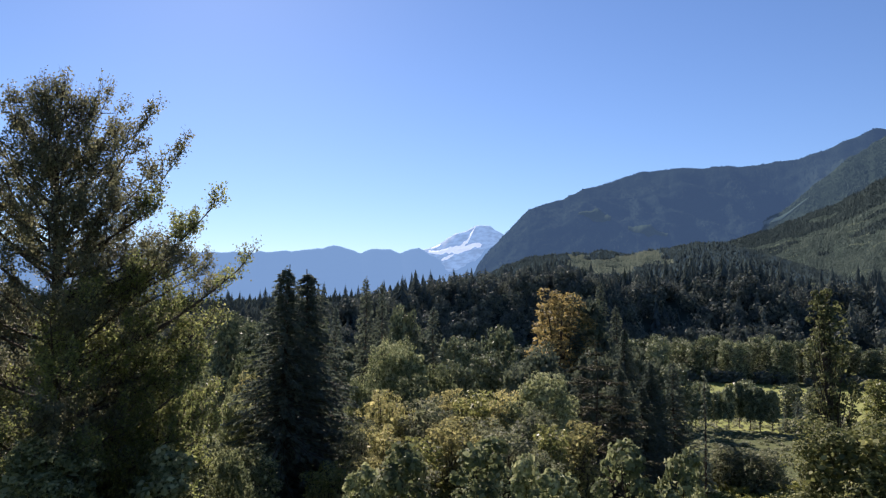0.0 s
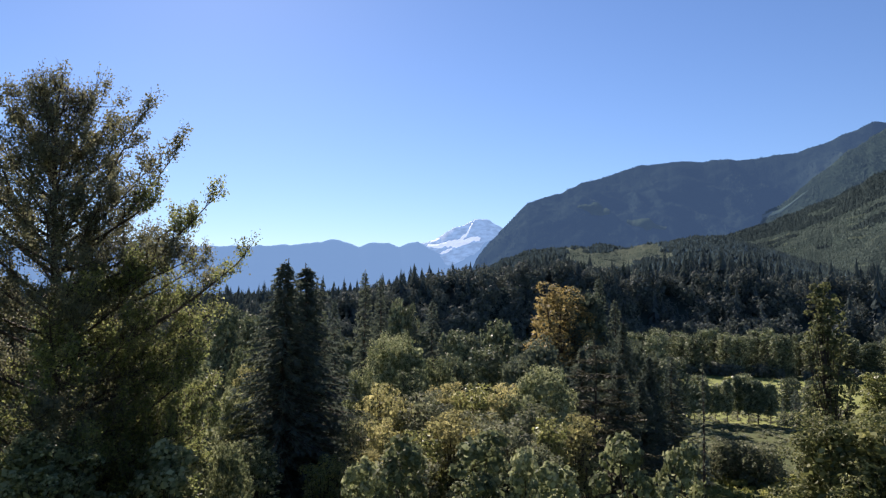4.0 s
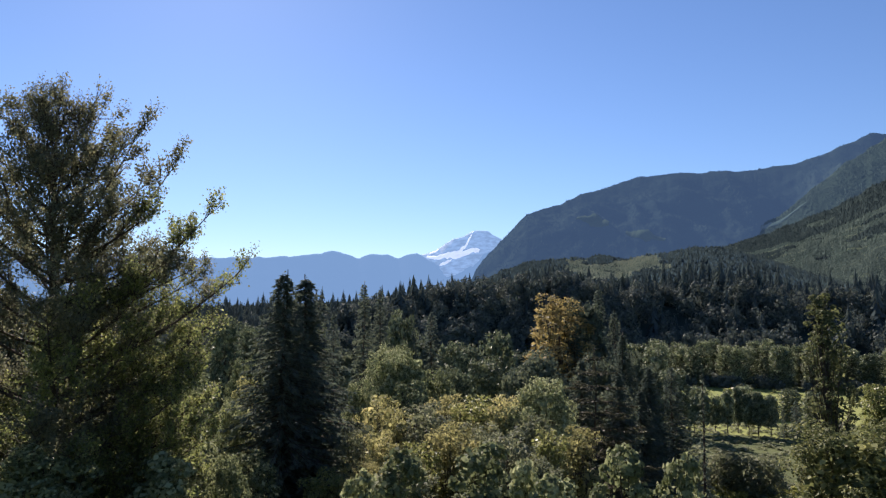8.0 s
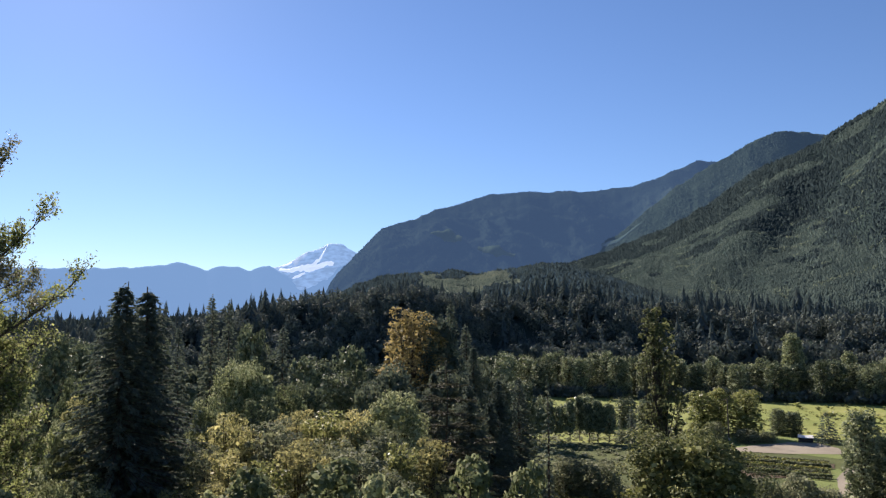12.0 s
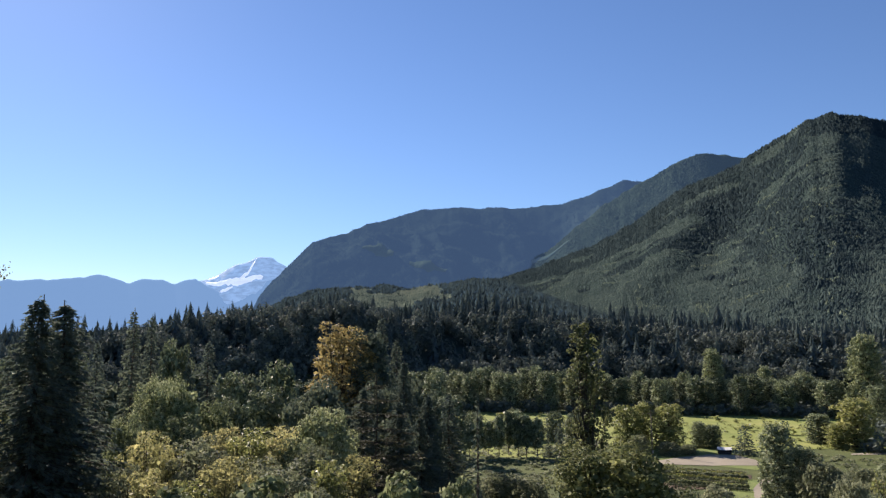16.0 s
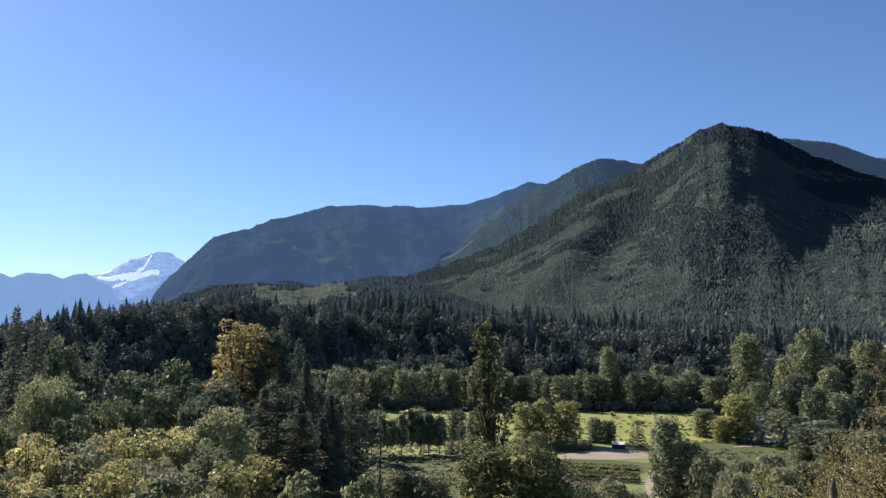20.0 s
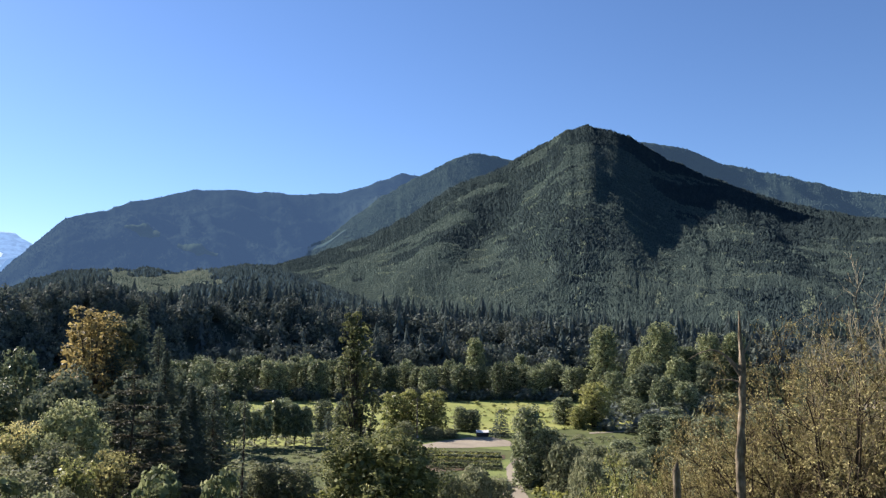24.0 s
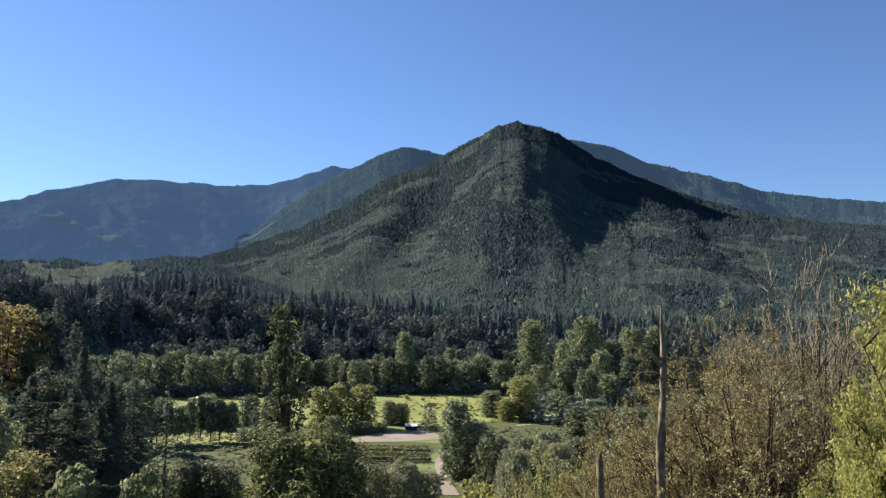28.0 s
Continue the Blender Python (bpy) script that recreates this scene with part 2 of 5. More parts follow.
def value_noise(x, y, seed):
    ix, iy = np.floor(x), np.floor(y)
    fx, fy = x - ix, y - iy
    fx, fy = fx * fx * (3 - 2 * fx), fy * fy * (3 - 2 * fy)
    a, b = hash2(ix, iy, seed), hash2(ix + 1, iy, seed)
    c, d = hash2(ix, iy + 1, seed), hash2(ix + 1, iy + 1, seed)
    return (a * (1 - fx) + b * fx) * (1 - fy) + (c * (1 - fx) + d * fx) * fy


def fbm(x, y, octaves=4, seed=1):
    """Rough noise about 0, within about -0.5 to 0.5."""
    s, a, tot = 0.0, 1.0, 0.0
    for k in range(octaves):
        s = s + a * (value_noise(x * 2 ** k, y * 2 ** k, seed + k) - 0.5)
        tot += a
        a *= 0.5
    return s / tot


def smooth01(v):
    v = np.clip(v, 0, 1)
    return v * v * (3 - 2 * v)


def tubes(paths, sides=5):
    """Tapered round limbs: each path is an array of points and an array of radii."""
    vs, fs, base = [], [], 0
    ang = np.arange(sides) * 2 * math.pi / sides
    for p, r in paths:
        p, r = np.asarray(p, float), np.asarray(r, float)
        d = unit(np.gradient(p, axis=0))
        ref = np.where(np.abs(d[:, 2:3]) > 0.9, np.array([[1.0, 0, 0]]), np.array([[0, 0, 1.0]]))
        u = unit(np.cross(d, ref))
        v = np.cross(d, u)
        ring = p[:, None] + r[:, None, None] * (np.cos(ang)[None, :, None] * u[:, None] + np.sin(ang)[None, :, None] * v[:, None])
        vs.append(ring.reshape(-1, 3))
        k = len(p)
        i, j = np.meshgrid(np.arange(k - 1), np.arange(sides), indexing="ij")
        j2 = (j + 1) % sides
        fs.append(base + np.stack([i * sides + j, i * sides + j2, (i + 1) * sides + j2, (i + 1) * sides + j], -1).reshape(-1, 4))
        base += k * sides
    return np.concatenate(vs), np.concatenate(fs)


def leaf_verts(c, ax, side, fold=0.35):
    """Folded diamond leaves about the points c."""
    nor = np.cross(unit(ax), side) * fold
    v = np.stack([c - ax, c + side + nor, c + ax, c - side + nor], 1)
    return v.reshape(-1, 3), np.arange(len(c) * 4).reshape(-1, 4)


def leaves(rng, c, size, slim=0.6, out=None, loose=0.75):
    """Leaves of about that length at the points c, facing about the ways out."""
    n = len(c)
    nor = unit((0 if out is None else unit(out)) + rng.normal(size=(n, 3)) * loose)
    ax = unit(np.cross(nor, rng.normal(size=(n, 3))))
    side = np.cross(nor, ax)
    s = np.reshape(size, (-1, 1)) * rng.uniform(0.6, 1.25, (n, 1)) * 0.5
    return leaf_verts(c, ax * s, side * s * slim)


# ---- the ground ----
HILL_R = [0, 4, 14, 30, 60, 100, 122, 130]
HILL_Z = [27.4, 27.0, 21.5, 14.0, 6.0, 1.2, 0.1, 0.0]
TERRACE_B = [-180, -60, -16, -9, -6, -4, -2, 1.5, 4, 7.4, 10, 13, 20, 25, 31, 37, 43, 50, 65, 180]
TERRACE_Z = [14, 14, 15, 18, 22, 28, 33, 38, 40, 43, 42, 41, 38, 33, 27, 23, 18, 12, 8, 14]


def ground_z(x, y):
    """Height of the ground: a hill under the eye, a level valley, a wooded terrace behind it that climbs to the mountains."""
    x, y = np.asarray(x, float), np.asarray(y, float)
    r, b = np.hypot(x, y), np.degrees(np.arctan2(x, y))
    back = smooth01((np.abs(b - 20) - 75) / 45)
    z = np.interp(r, HILL_R, HILL_Z) * (1 - back) + np.interp(r, [0, 6, 60, 300, 600], [27.4, 27.2, 26, 24, 20]) * back
    z = z + fbm(x / 9, y / 9, 3, 5) * 0.8 * smooth01(r / 10 - 0.5) * smooth01((110 - r) / 30)
    step = smooth01((r - 505 - 40 * fbm(b / 6, r * 0, 3, 9)) / 75)
    z = z + np.interp(b, TERRACE_B, TERRACE_Z) * step * (1 - back)
    z = z + fbm(x / 70, y / 70, 4, 7) * 9 * step
    return z + np.maximum(r - 800, 0) * 0.022 * (1 - 0.6 * back) * smooth01((3200 - r) / 1500)


def spot(bearing, dist, sink=0.0):
    p = at(bearing, dist)
    p.z = float(ground_z(p.x, p.y)) - sink
    return p


def grid_mesh(name, X, Y, Z, mat, wrap=False):
    k, m = X.shape
    i, j = np.meshgrid(np.arange(k - 1), np.arange(m - (0 if wrap else 1)), indexing="ij")
    j2 = (j + 1) % m
    f = np.stack([i * m + j, i * m + j2, (i + 1) * m + j2, (i + 1) * m + j], -1).reshape(-1, 4)
    return raw_mesh(name, np.stack([X, Y, Z], -1).reshape(-1, 3), f, mat, True)


rr = np.concatenate([[0.0], np.geomspace(1.0, 4950, 190)])
bb = np.radians(np.arange(0, 360, 1.5))
R, B = np.meshgrid(rr, bb, indexing="ij")
gx, gy = R * np.sin(B), R * np.cos(B)
ground_mesh = grid_mesh("ground", gx, gy, ground_z(gx, gy), M_GROUND, True)
ground_mesh.materials.append(M_HILL)
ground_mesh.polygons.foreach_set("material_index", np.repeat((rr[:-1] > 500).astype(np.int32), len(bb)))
ground = tagged(new("ground", ground_mesh), "rough valley ground of grass, scrub and soil", "ground", kind="structure")


def patch(name, outline, mat, lift, label, category, wobble=0.6, seed=3):
    """A flat piece of the valley floor inside the outline of (bearing, distance), its edge uneven."""
    pts = [at(*q) for q in outline]
    edge = []
    for a, b in zip(pts, pts[1:] + pts[:1]):
        k = max(2, int((b - a).length / 2.0))
        edge += [a.lerp(b, i / k) for i in range(k)]
    e = np.array([(p.x, p.y) for p in edge])
    e = e + np.stack([fbm(e[:, 0] / 5, e[:, 1] / 5, 3, seed), fbm(e[:, 0] / 5, e[:, 1] / 5, 3, seed + 40)], 1) * 2 * wobble
    bm = bmesh.new()
    face = bm.faces.new([bm.verts.new((u, v, lift)) for u, v in e])
    if face.normal.z < 0:
        bmesh.ops.reverse_faces(bm, faces=[face])
    bmesh.ops.triangulate(bm, faces=bm.faces[:])
    return tagged(part(name, bm, mat, None), label, category, kind="structure")


patch("meadow", [(15, 228), (24, 222), (31, 226), (38, 222), (43, 236), (52, 250), (53, 320), (47, 345), (42, 350), (36, 322), (30, 310), (22, 322), (15, 330)], M_MEADOW, 0.05, "sunlit yellow-green meadow grass in the valley", "meadow", 1.5)
patch("orchard_grass", [(15, 202), (20, 200), (25.5, 196), (27, 218), (15, 222)], M_MEADOW, 0.05, "sunlit strip of dry grass under a row of trees", "grass")
# Tree-row shade put in as rough-ground colour, darker than the orchard grass.
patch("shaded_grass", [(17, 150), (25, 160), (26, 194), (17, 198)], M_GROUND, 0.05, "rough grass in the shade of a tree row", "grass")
patch("verge", [(29, 200), (33, 196), (38.4, 190), (38.6, 200), (36, 222), (29, 224)], M_LAWN, 0.06, "mown grass verge beside a gravel yard", "grass")
patch("gravel_yard", [(29.5, 196.5), (31.6, 197), (33.5, 206), (35.2, 212), (37, 213), (38.2, 206), (38.4, 197), (35.5, 193.5), (33, 192.5), (29.5, 193)], M_GRAVEL, 0.1, "pale gravel yard of a farm", "gravel yard", 0.8)
patch("crop_bed", [(29.6, 187), (37.9, 183), (38, 168), (33, 160), (29.8, 166)], M_SOIL, 0.08, "tilled brown soil of a vegetable field", "field", 0.4)
patch("green_lawn", [(35.4, 152), (38.0, 150), (38.6, 176), (37.2, 178), (36.0, 166)], M_LAWN, 0.1, "bright green mown grass", "grass", 0.6)
patch("dirt_track", [(37.4, 133), (39.8, 133), (38.9, 150), (38.6, 166), (39.4, 182), (38.8, 182), (37.9, 166), (38.0, 152)], M_GRAVEL, 0.12, "pale dirt track between bushes", "track", 0.4)
patch("gravel_track", [(44, 224), (46, 229), (48, 233), (48, 236), (46, 232), (44, 227)], M_GRAVEL, 0.1, "pale gravel track beside the meadow", "track", 0.4)
patch("gravel_bar", [(60.3, 330), (64.5, 338), (64.5, 385), (60.3, 375)], M_GRAVEL, 0.08, "pale gravel lot behind the trees", "gravel lot", 1.0)


# ---- mountains ----
def mountain(name, crest, ridge, foot, z_foot, mat, label, rough, steps=70, power=1.15, spurs=(), seed=1, category="mountain"):
    """A mountain: crest as (bearing, degrees above the eye), at the distance ridge, falling to its foot. Returns its surface function."""
    cb, ce = np.array([c[0] for c in crest]), np.array([c[1] for c in crest])

    def surface(b, u):
        e = np.interp(b, cb, ce)
        e = e + fbm(b * 1.1, b * 0, 6, seed + 3) * 0.30
        top = EYE + ridge * np.tan(np.radians(e))
        r = foot + (ridge - foot) * u
        z = z_foot + (top - z_foot) * np.sign(u) * np.abs(u) ** power
        env = np.clip(u, 0, 1) * (1 - np.clip(u, 0, 1)) * 4
        lean = b + 9 * u + 4 * fbm(b / 7, u * 2.5, 3, seed + 20)
        spur = value_noise(lean / 5.0, u * 2.0, seed + 11) - 0.5
        spur2 = 1 - np.abs(2 * value_noise(lean / 1.7, u * 3.5, seed + 31) - 1)
        z = z + rough * env * (0.8 * spur + (0.22 if rough > 80 else 0.08) * (spur2 - 0.5)) * np.clip((top - z_foot) / 400, 0.05, 1.5)
        for b0, u0, b1, u1, wide, lift in spurs:
            q = np.clip((u - u1) / (u0 - u1), -0.3, 1.1)
            z = z + lift * np.exp(-((b - b1 - (b0 - b1) * q) / wide) ** 2) * env * np.clip((q + 0.3) / 0.5, 0, 1)
        z = z + fbm(b * 0.6, u * 14, 4, seed + 50) * rough * 0.25 * env
        return r, z

    bs = np.arange(cb[0], cb[-1], 0.12)
    us = np.concatenate([np.linspace(0, 1, steps), [1.04, 1.15, 1.3]])
    U, Bq = np.meshgrid(us, bs, indexing="ij")
    r, z = surface(Bq, np.minimum(U, 1.0))
    r = np.where(U > 1, r + (U - 1) * 800, r)
    z = np.where(U > 1, z - (U - 1) * 900, z)
    a = np.radians(Bq)
    tagged(new(name, grid_mesh(name, r * np.sin(a), r * np.cos(a), z, mat)), label, category, kind="structure")
    return surface


FRONT = mountain("mountain_1", [(9, 2.2), (14, 3.0), (18, 4.0), (22.2, 5.2), (24.8, 6.0), (27.6, 7.1), (30.5, 8.5), (32.5, 9.9), (34.5, 11.2), (37, 11.9), (38.45, 12.7), (39.4, 13.2), (41.2, 14.1), (42.7, 14.85), (44.27, 15.2), (45.66, 14.85), (47.5, 14.1), (50, 12.4), (53, 10.9), (55.8, 9.6), (58.7, 8.6), (62, 7.6), (66, 6.9), (72, 6.2), (80, 5.5), (95, 3)], 2800, 1150, 30, M_HILL, "steep mountain covered in green forest with logged patches", 44, 85, 1.15, ((44.0, 1.0, 41.5, 0.2, 2.8, 22), (46.5, 0.9, 49.5, 0.3, 2.4, -14), (39.5, 0.9, 35, 0.3, 2.0, -14), (36, 0.8, 30, 0.2, 2.2, 24), (54, 0.8, 58, 0.2, 2.5, 26)), seed=4)
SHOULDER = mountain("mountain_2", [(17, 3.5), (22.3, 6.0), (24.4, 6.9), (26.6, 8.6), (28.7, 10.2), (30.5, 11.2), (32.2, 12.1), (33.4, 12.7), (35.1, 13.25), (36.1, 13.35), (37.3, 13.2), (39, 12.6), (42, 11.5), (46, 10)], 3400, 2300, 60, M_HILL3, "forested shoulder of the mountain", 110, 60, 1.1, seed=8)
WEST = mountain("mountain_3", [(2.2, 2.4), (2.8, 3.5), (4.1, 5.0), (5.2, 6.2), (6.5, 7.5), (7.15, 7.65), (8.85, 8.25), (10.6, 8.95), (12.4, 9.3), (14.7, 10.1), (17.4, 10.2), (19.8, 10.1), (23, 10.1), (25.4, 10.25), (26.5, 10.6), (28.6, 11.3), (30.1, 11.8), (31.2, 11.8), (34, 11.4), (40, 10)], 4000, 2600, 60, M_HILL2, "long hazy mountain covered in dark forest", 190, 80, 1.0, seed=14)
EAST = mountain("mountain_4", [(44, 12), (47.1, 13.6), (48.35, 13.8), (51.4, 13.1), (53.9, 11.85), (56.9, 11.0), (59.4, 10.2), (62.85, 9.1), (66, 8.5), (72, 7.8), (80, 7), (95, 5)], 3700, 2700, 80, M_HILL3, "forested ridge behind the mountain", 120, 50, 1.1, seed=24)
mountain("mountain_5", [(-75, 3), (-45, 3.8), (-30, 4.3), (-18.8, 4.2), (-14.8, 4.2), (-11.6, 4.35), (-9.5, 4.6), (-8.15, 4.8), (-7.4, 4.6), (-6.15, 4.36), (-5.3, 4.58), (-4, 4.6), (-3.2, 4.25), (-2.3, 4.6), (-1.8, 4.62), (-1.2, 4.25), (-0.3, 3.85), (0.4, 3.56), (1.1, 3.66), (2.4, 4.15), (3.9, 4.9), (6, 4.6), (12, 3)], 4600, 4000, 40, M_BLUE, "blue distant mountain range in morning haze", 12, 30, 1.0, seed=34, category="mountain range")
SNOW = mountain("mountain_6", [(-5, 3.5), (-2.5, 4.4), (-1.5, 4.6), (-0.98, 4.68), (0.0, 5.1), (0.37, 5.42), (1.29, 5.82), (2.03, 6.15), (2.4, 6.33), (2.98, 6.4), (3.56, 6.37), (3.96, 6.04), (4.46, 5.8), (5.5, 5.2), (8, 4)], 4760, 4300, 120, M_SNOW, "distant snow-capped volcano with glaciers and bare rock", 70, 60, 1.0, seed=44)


FOOTHILL = mountain("hill_1", [(-8, 0.4), (-3, 1.0), (2, 2.2), (6.6, 3.9), (9.5, 4.15), (12.4, 4.25), (13.6, 4.1), (16.6, 4.4), (18.2, 4.65), (20.3, 4.7), (21.4, 4.4), (23, 3.8), (26, 2.8), (32, 1.5)], 1750, 960, 40, M_HILL, "low forested foothill before the far mountains", 30, 60, 1.0, seed=54, category="hill")


def share_at(surface, b, e):
    """The share of the way up at which a mountain shows e degrees above the eye."""
    u = np.linspace(0, 1, 300)
    r, z = surface(np.full(300, float(b)), u)
    return float(u[np.argmin(np.abs(np.degrees(np.arctan2(z - EYE, r)) - e))])


def sheet_on(surface, line, seed, name, mat, lift, label):
    """A sheet of snow or clearing that lies on a mountain along a line of (bearing, share of the way up, half width in shares)."""
    t = np.linspace(0, len(line) - 1, 60)
    k = np.arange(len(line))
    b, u, w = (np.interp(t, k, [q[c] for q in line]) for c in range(3))
    w = w * (1 + 1.2 * fbm(t * 3, t * 0 + seed, 3, seed)) + 0.004
    side = np.linspace(-1, 1, 9)
    S, Bq = np.meshgrid(side, b, indexing="ij")
    Uq = np.clip(u[None] + S * w[None], 0, 1)
    Bq = Bq + S * 0.05
    r, z = surface(Bq, Uq)
    r = r - lift * (1 - S ** 2) - 1
    a = np.radians(Bq)
    tagged(new(name, grid_mesh(name, r * np.sin(a), r * np.cos(a), z + lift * 0.2, mat)), label, name, kind="structure")


def clearing(surface, line, seed, label):
    """A clearing along a line of (bearing, degrees above the eye, half width in shares)."""
    sheet_on(surface, [(b, share_at(surface, b, e), w) for b, e, w in line], seed, "clearing", M_CLEAR, 8, label)


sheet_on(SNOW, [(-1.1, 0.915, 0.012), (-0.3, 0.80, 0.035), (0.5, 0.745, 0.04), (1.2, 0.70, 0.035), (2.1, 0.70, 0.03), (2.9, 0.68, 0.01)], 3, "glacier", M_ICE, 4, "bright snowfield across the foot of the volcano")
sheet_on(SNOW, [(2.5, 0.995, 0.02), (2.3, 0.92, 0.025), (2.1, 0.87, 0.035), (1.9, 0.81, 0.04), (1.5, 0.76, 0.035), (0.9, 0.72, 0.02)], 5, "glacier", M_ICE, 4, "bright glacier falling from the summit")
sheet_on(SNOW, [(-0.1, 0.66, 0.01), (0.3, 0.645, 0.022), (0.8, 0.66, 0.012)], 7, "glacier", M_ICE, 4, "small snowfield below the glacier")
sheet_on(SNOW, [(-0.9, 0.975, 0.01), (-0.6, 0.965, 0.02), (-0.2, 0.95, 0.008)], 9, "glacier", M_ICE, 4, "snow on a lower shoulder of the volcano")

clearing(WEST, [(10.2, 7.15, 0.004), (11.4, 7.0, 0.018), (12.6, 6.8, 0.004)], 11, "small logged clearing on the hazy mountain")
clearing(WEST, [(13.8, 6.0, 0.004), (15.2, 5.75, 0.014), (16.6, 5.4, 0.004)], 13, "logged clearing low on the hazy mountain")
clearing(SHOULDER, [(20.6, 5.55, 0.008), (22.0, 5.75, 0.02), (23.4, 6.05, 0.022), (24.6, 6.6, 0.014), (26.0, 7.6, 0.003)], 15, "narrow logged strip along the foot of the shoulder")


# ---- woods that nobody could count ----
def blade_conifer(rng, tiers, blades):
    """A conifer one high and one wide: tiers of drooping blades round an upright stem."""
    v = []
    for k in range(tiers):
        s = k / tiers
        z0, rad = 0.10 + 0.86 * s, 0.5 * (1 - s) ** 0.85 + 0.03
        for j in range(blades):
            a = 2 * math.pi * (j + rng.uniform(-0.3, 0.3) + 0.5 * k) / blades
            w = 3.6 / blades * rad * rng.uniform(0.6, 1.1)
            L = rad * rng.uniform(0.75, 1.15)
            d, t = np.array([math.cos(a), math.sin(a)]), np.array([-math.sin(a), math.cos(a)])
            zt = z0 - 0.09 * rng.uniform(0.5, 1.3)
            top = np.array([0, 0, z0 + 1.15 / tiers * rng.uniform(0.8, 1.3)])
            v += [top, [*(d * L - t * w * 0.5), zt], [*(d * L * 1.12 + t * w * 0.5), zt + rng.uniform(-0.02, 0.02)]]
    return np.array(v, float)


def blob_tree(rng, n, size, lobes=9):
    """A leafy crown one high and one wide: rounded lobes of loose triangles that face outwards."""
    a = np.arange(lobes) * 2.39996 + rng.uniform(0, 6)
    zc = 0.22 + 0.6 * (np.arange(lobes) + rng.uniform(0, 1, lobes)) / lobes
    rc = 0.30 * np.sqrt(np.clip(1 - ((zc - 0.42) / 0.5) ** 2, 0.05, 1)) * rng.uniform(0.6, 1.1, lobes)
    k = rng.integers(0, lobes, n)
    d = unit(rng.normal(size=(n, 3)) + [0, 0, 0.35])
    c = np.stack([np.cos(a) * rc, np.sin(a) * rc, zc], 1)[k] + d * (rng.uniform(0.13, 0.24, lobes)[k] * rng.uniform(0.8, 1.05, n))[:, None]
    nor = unit(d + rng.normal(size=(n, 3)) * 0.25)
    u = unit(np.cross(nor, rng.normal(size=(n, 3))))
    v = np.cross(nor, u)
    s = size * rng.uniform(0.7, 1.35, (n, 1))
    return np.stack([c - u * s - v * s * 0.6, c + u * s - v * s * 0.6, c + v * s], 1).reshape(-1, 3)


def cone_tree(rng, sides=3):
    """A far conifer, one high and one wide: the points of its ragged foot, and its tip last."""
    ang = np.arange(sides) * 2 * math.pi / sides + rng.uniform(0, 6)
    rad = 0.5 * rng.uniform(0.75, 1.2, sides)
    ring = np.stack([np.cos(ang) * rad, np.sin(ang) * rad, rng.uniform(-0.1, 0.12, sides)], 1)
    return np.concatenate([ring, [[rng.uniform(-0.08, 0.08), rng.uniform(-0.08, 0.08), rng.uniform(0.8, 1.0)]]])


def cone_woods(name, rng, protos, pos, high, wide, mat, label):
    """Many far conifers in one mesh."""
    pr = np.stack(protos)[rng.integers(0, len(protos), len(pos))]
    a = rng.uniform(0, 2 * math.pi, (len(pos), 1))
    x, y = pr[..., 0] * np.cos(a) - pr[..., 1] * np.sin(a), pr[..., 0] * np.sin(a) + pr[..., 1] * np.cos(a)
    v = np.stack([x * wide[:, None], y * wide[:, None], pr[..., 2] * high[:, None]], -1) + pos[:, None]
    m = pr.shape[1]
    f = np.array([[j, (j + 1) % (m - 1), m - 1] for j in range(m - 1)])
    f = (np.arange(len(pos))[:, None, None] * m + f[None]).reshape(-1, 3)
    return tagged(new(name, raw_mesh(name, v.reshape(-1, 3), f, mat)), label, "woods", kind="stuff")


def woods(name, rng, protos, pos, high, wide, mat, label):
    """Many trees in one mesh."""
    pick, vs = rng.integers(0, len(protos), len(pos)), []
    for k, proto in enumerate(protos):
        i = np.where(pick == k)[0]
        a = rng.uniform(0, 2 * math.pi, len(i))
        x = proto[None, :, 0] * np.cos(a)[:, None] - proto[None, :, 1] * np.sin(a)[:, None]
        y = proto[None, :, 0] * np.sin(a)[:, None] + proto[None, :, 1] * np.cos(a)[:, None]
        v = np.stack([x * wide[i][:, None], y * wide[i][:, None], proto[None, :, 2] * high[i][:, None]], -1) + pos[i][:, None]
        vs.append(v.reshape(-1, 3))
    v = np.concatenate(vs)
    return tagged(new(name, raw_mesh(name, v, np.arange(len(v)).reshape(-1, 3), mat)), label, "woods", kind="stuff")


def ring_points(rng, n, b0, b1, r0, r1):
    b = np.radians(rng.uniform(b0, b1, n))
    r = np.sqrt(rng.uniform(r0 ** 2, r1 ** 2, n))
    x, y = r * np.sin(b), r * np.cos(b)
    return np.stack([x, y, ground_z(x, y)], 1)


rng = np.random.default_rng(11)
CONIFERS = [blade_conifer(rng, 12, 6) for k in range(5)]
PLAIN = [blade_conifer(rng, 5, 5) for k in range(4)]
BLOBS = [blob_tree(rng, 260, 0.046) for k in range(6)]
CONES = [cone_tree(rng) for k in range(5)]
p = ring_points(rng, 2300, -42, 82, 512, 680)
bear, dist = np.degrees(np.arctan2(p[:, 0], p[:, 1])), np.hypot(p[:, 0], p[:, 1])
leafy = np.clip((bear - 8) / 6, 0, 1) * np.clip((48 - bear) / 8, 0, 1) * np.clip((592 - dist) / 30, 0, 1)
hold = rng.uniform(0, 1, len(p)) > 0.72 * leafy
p, bear = p[hold], bear[hold]
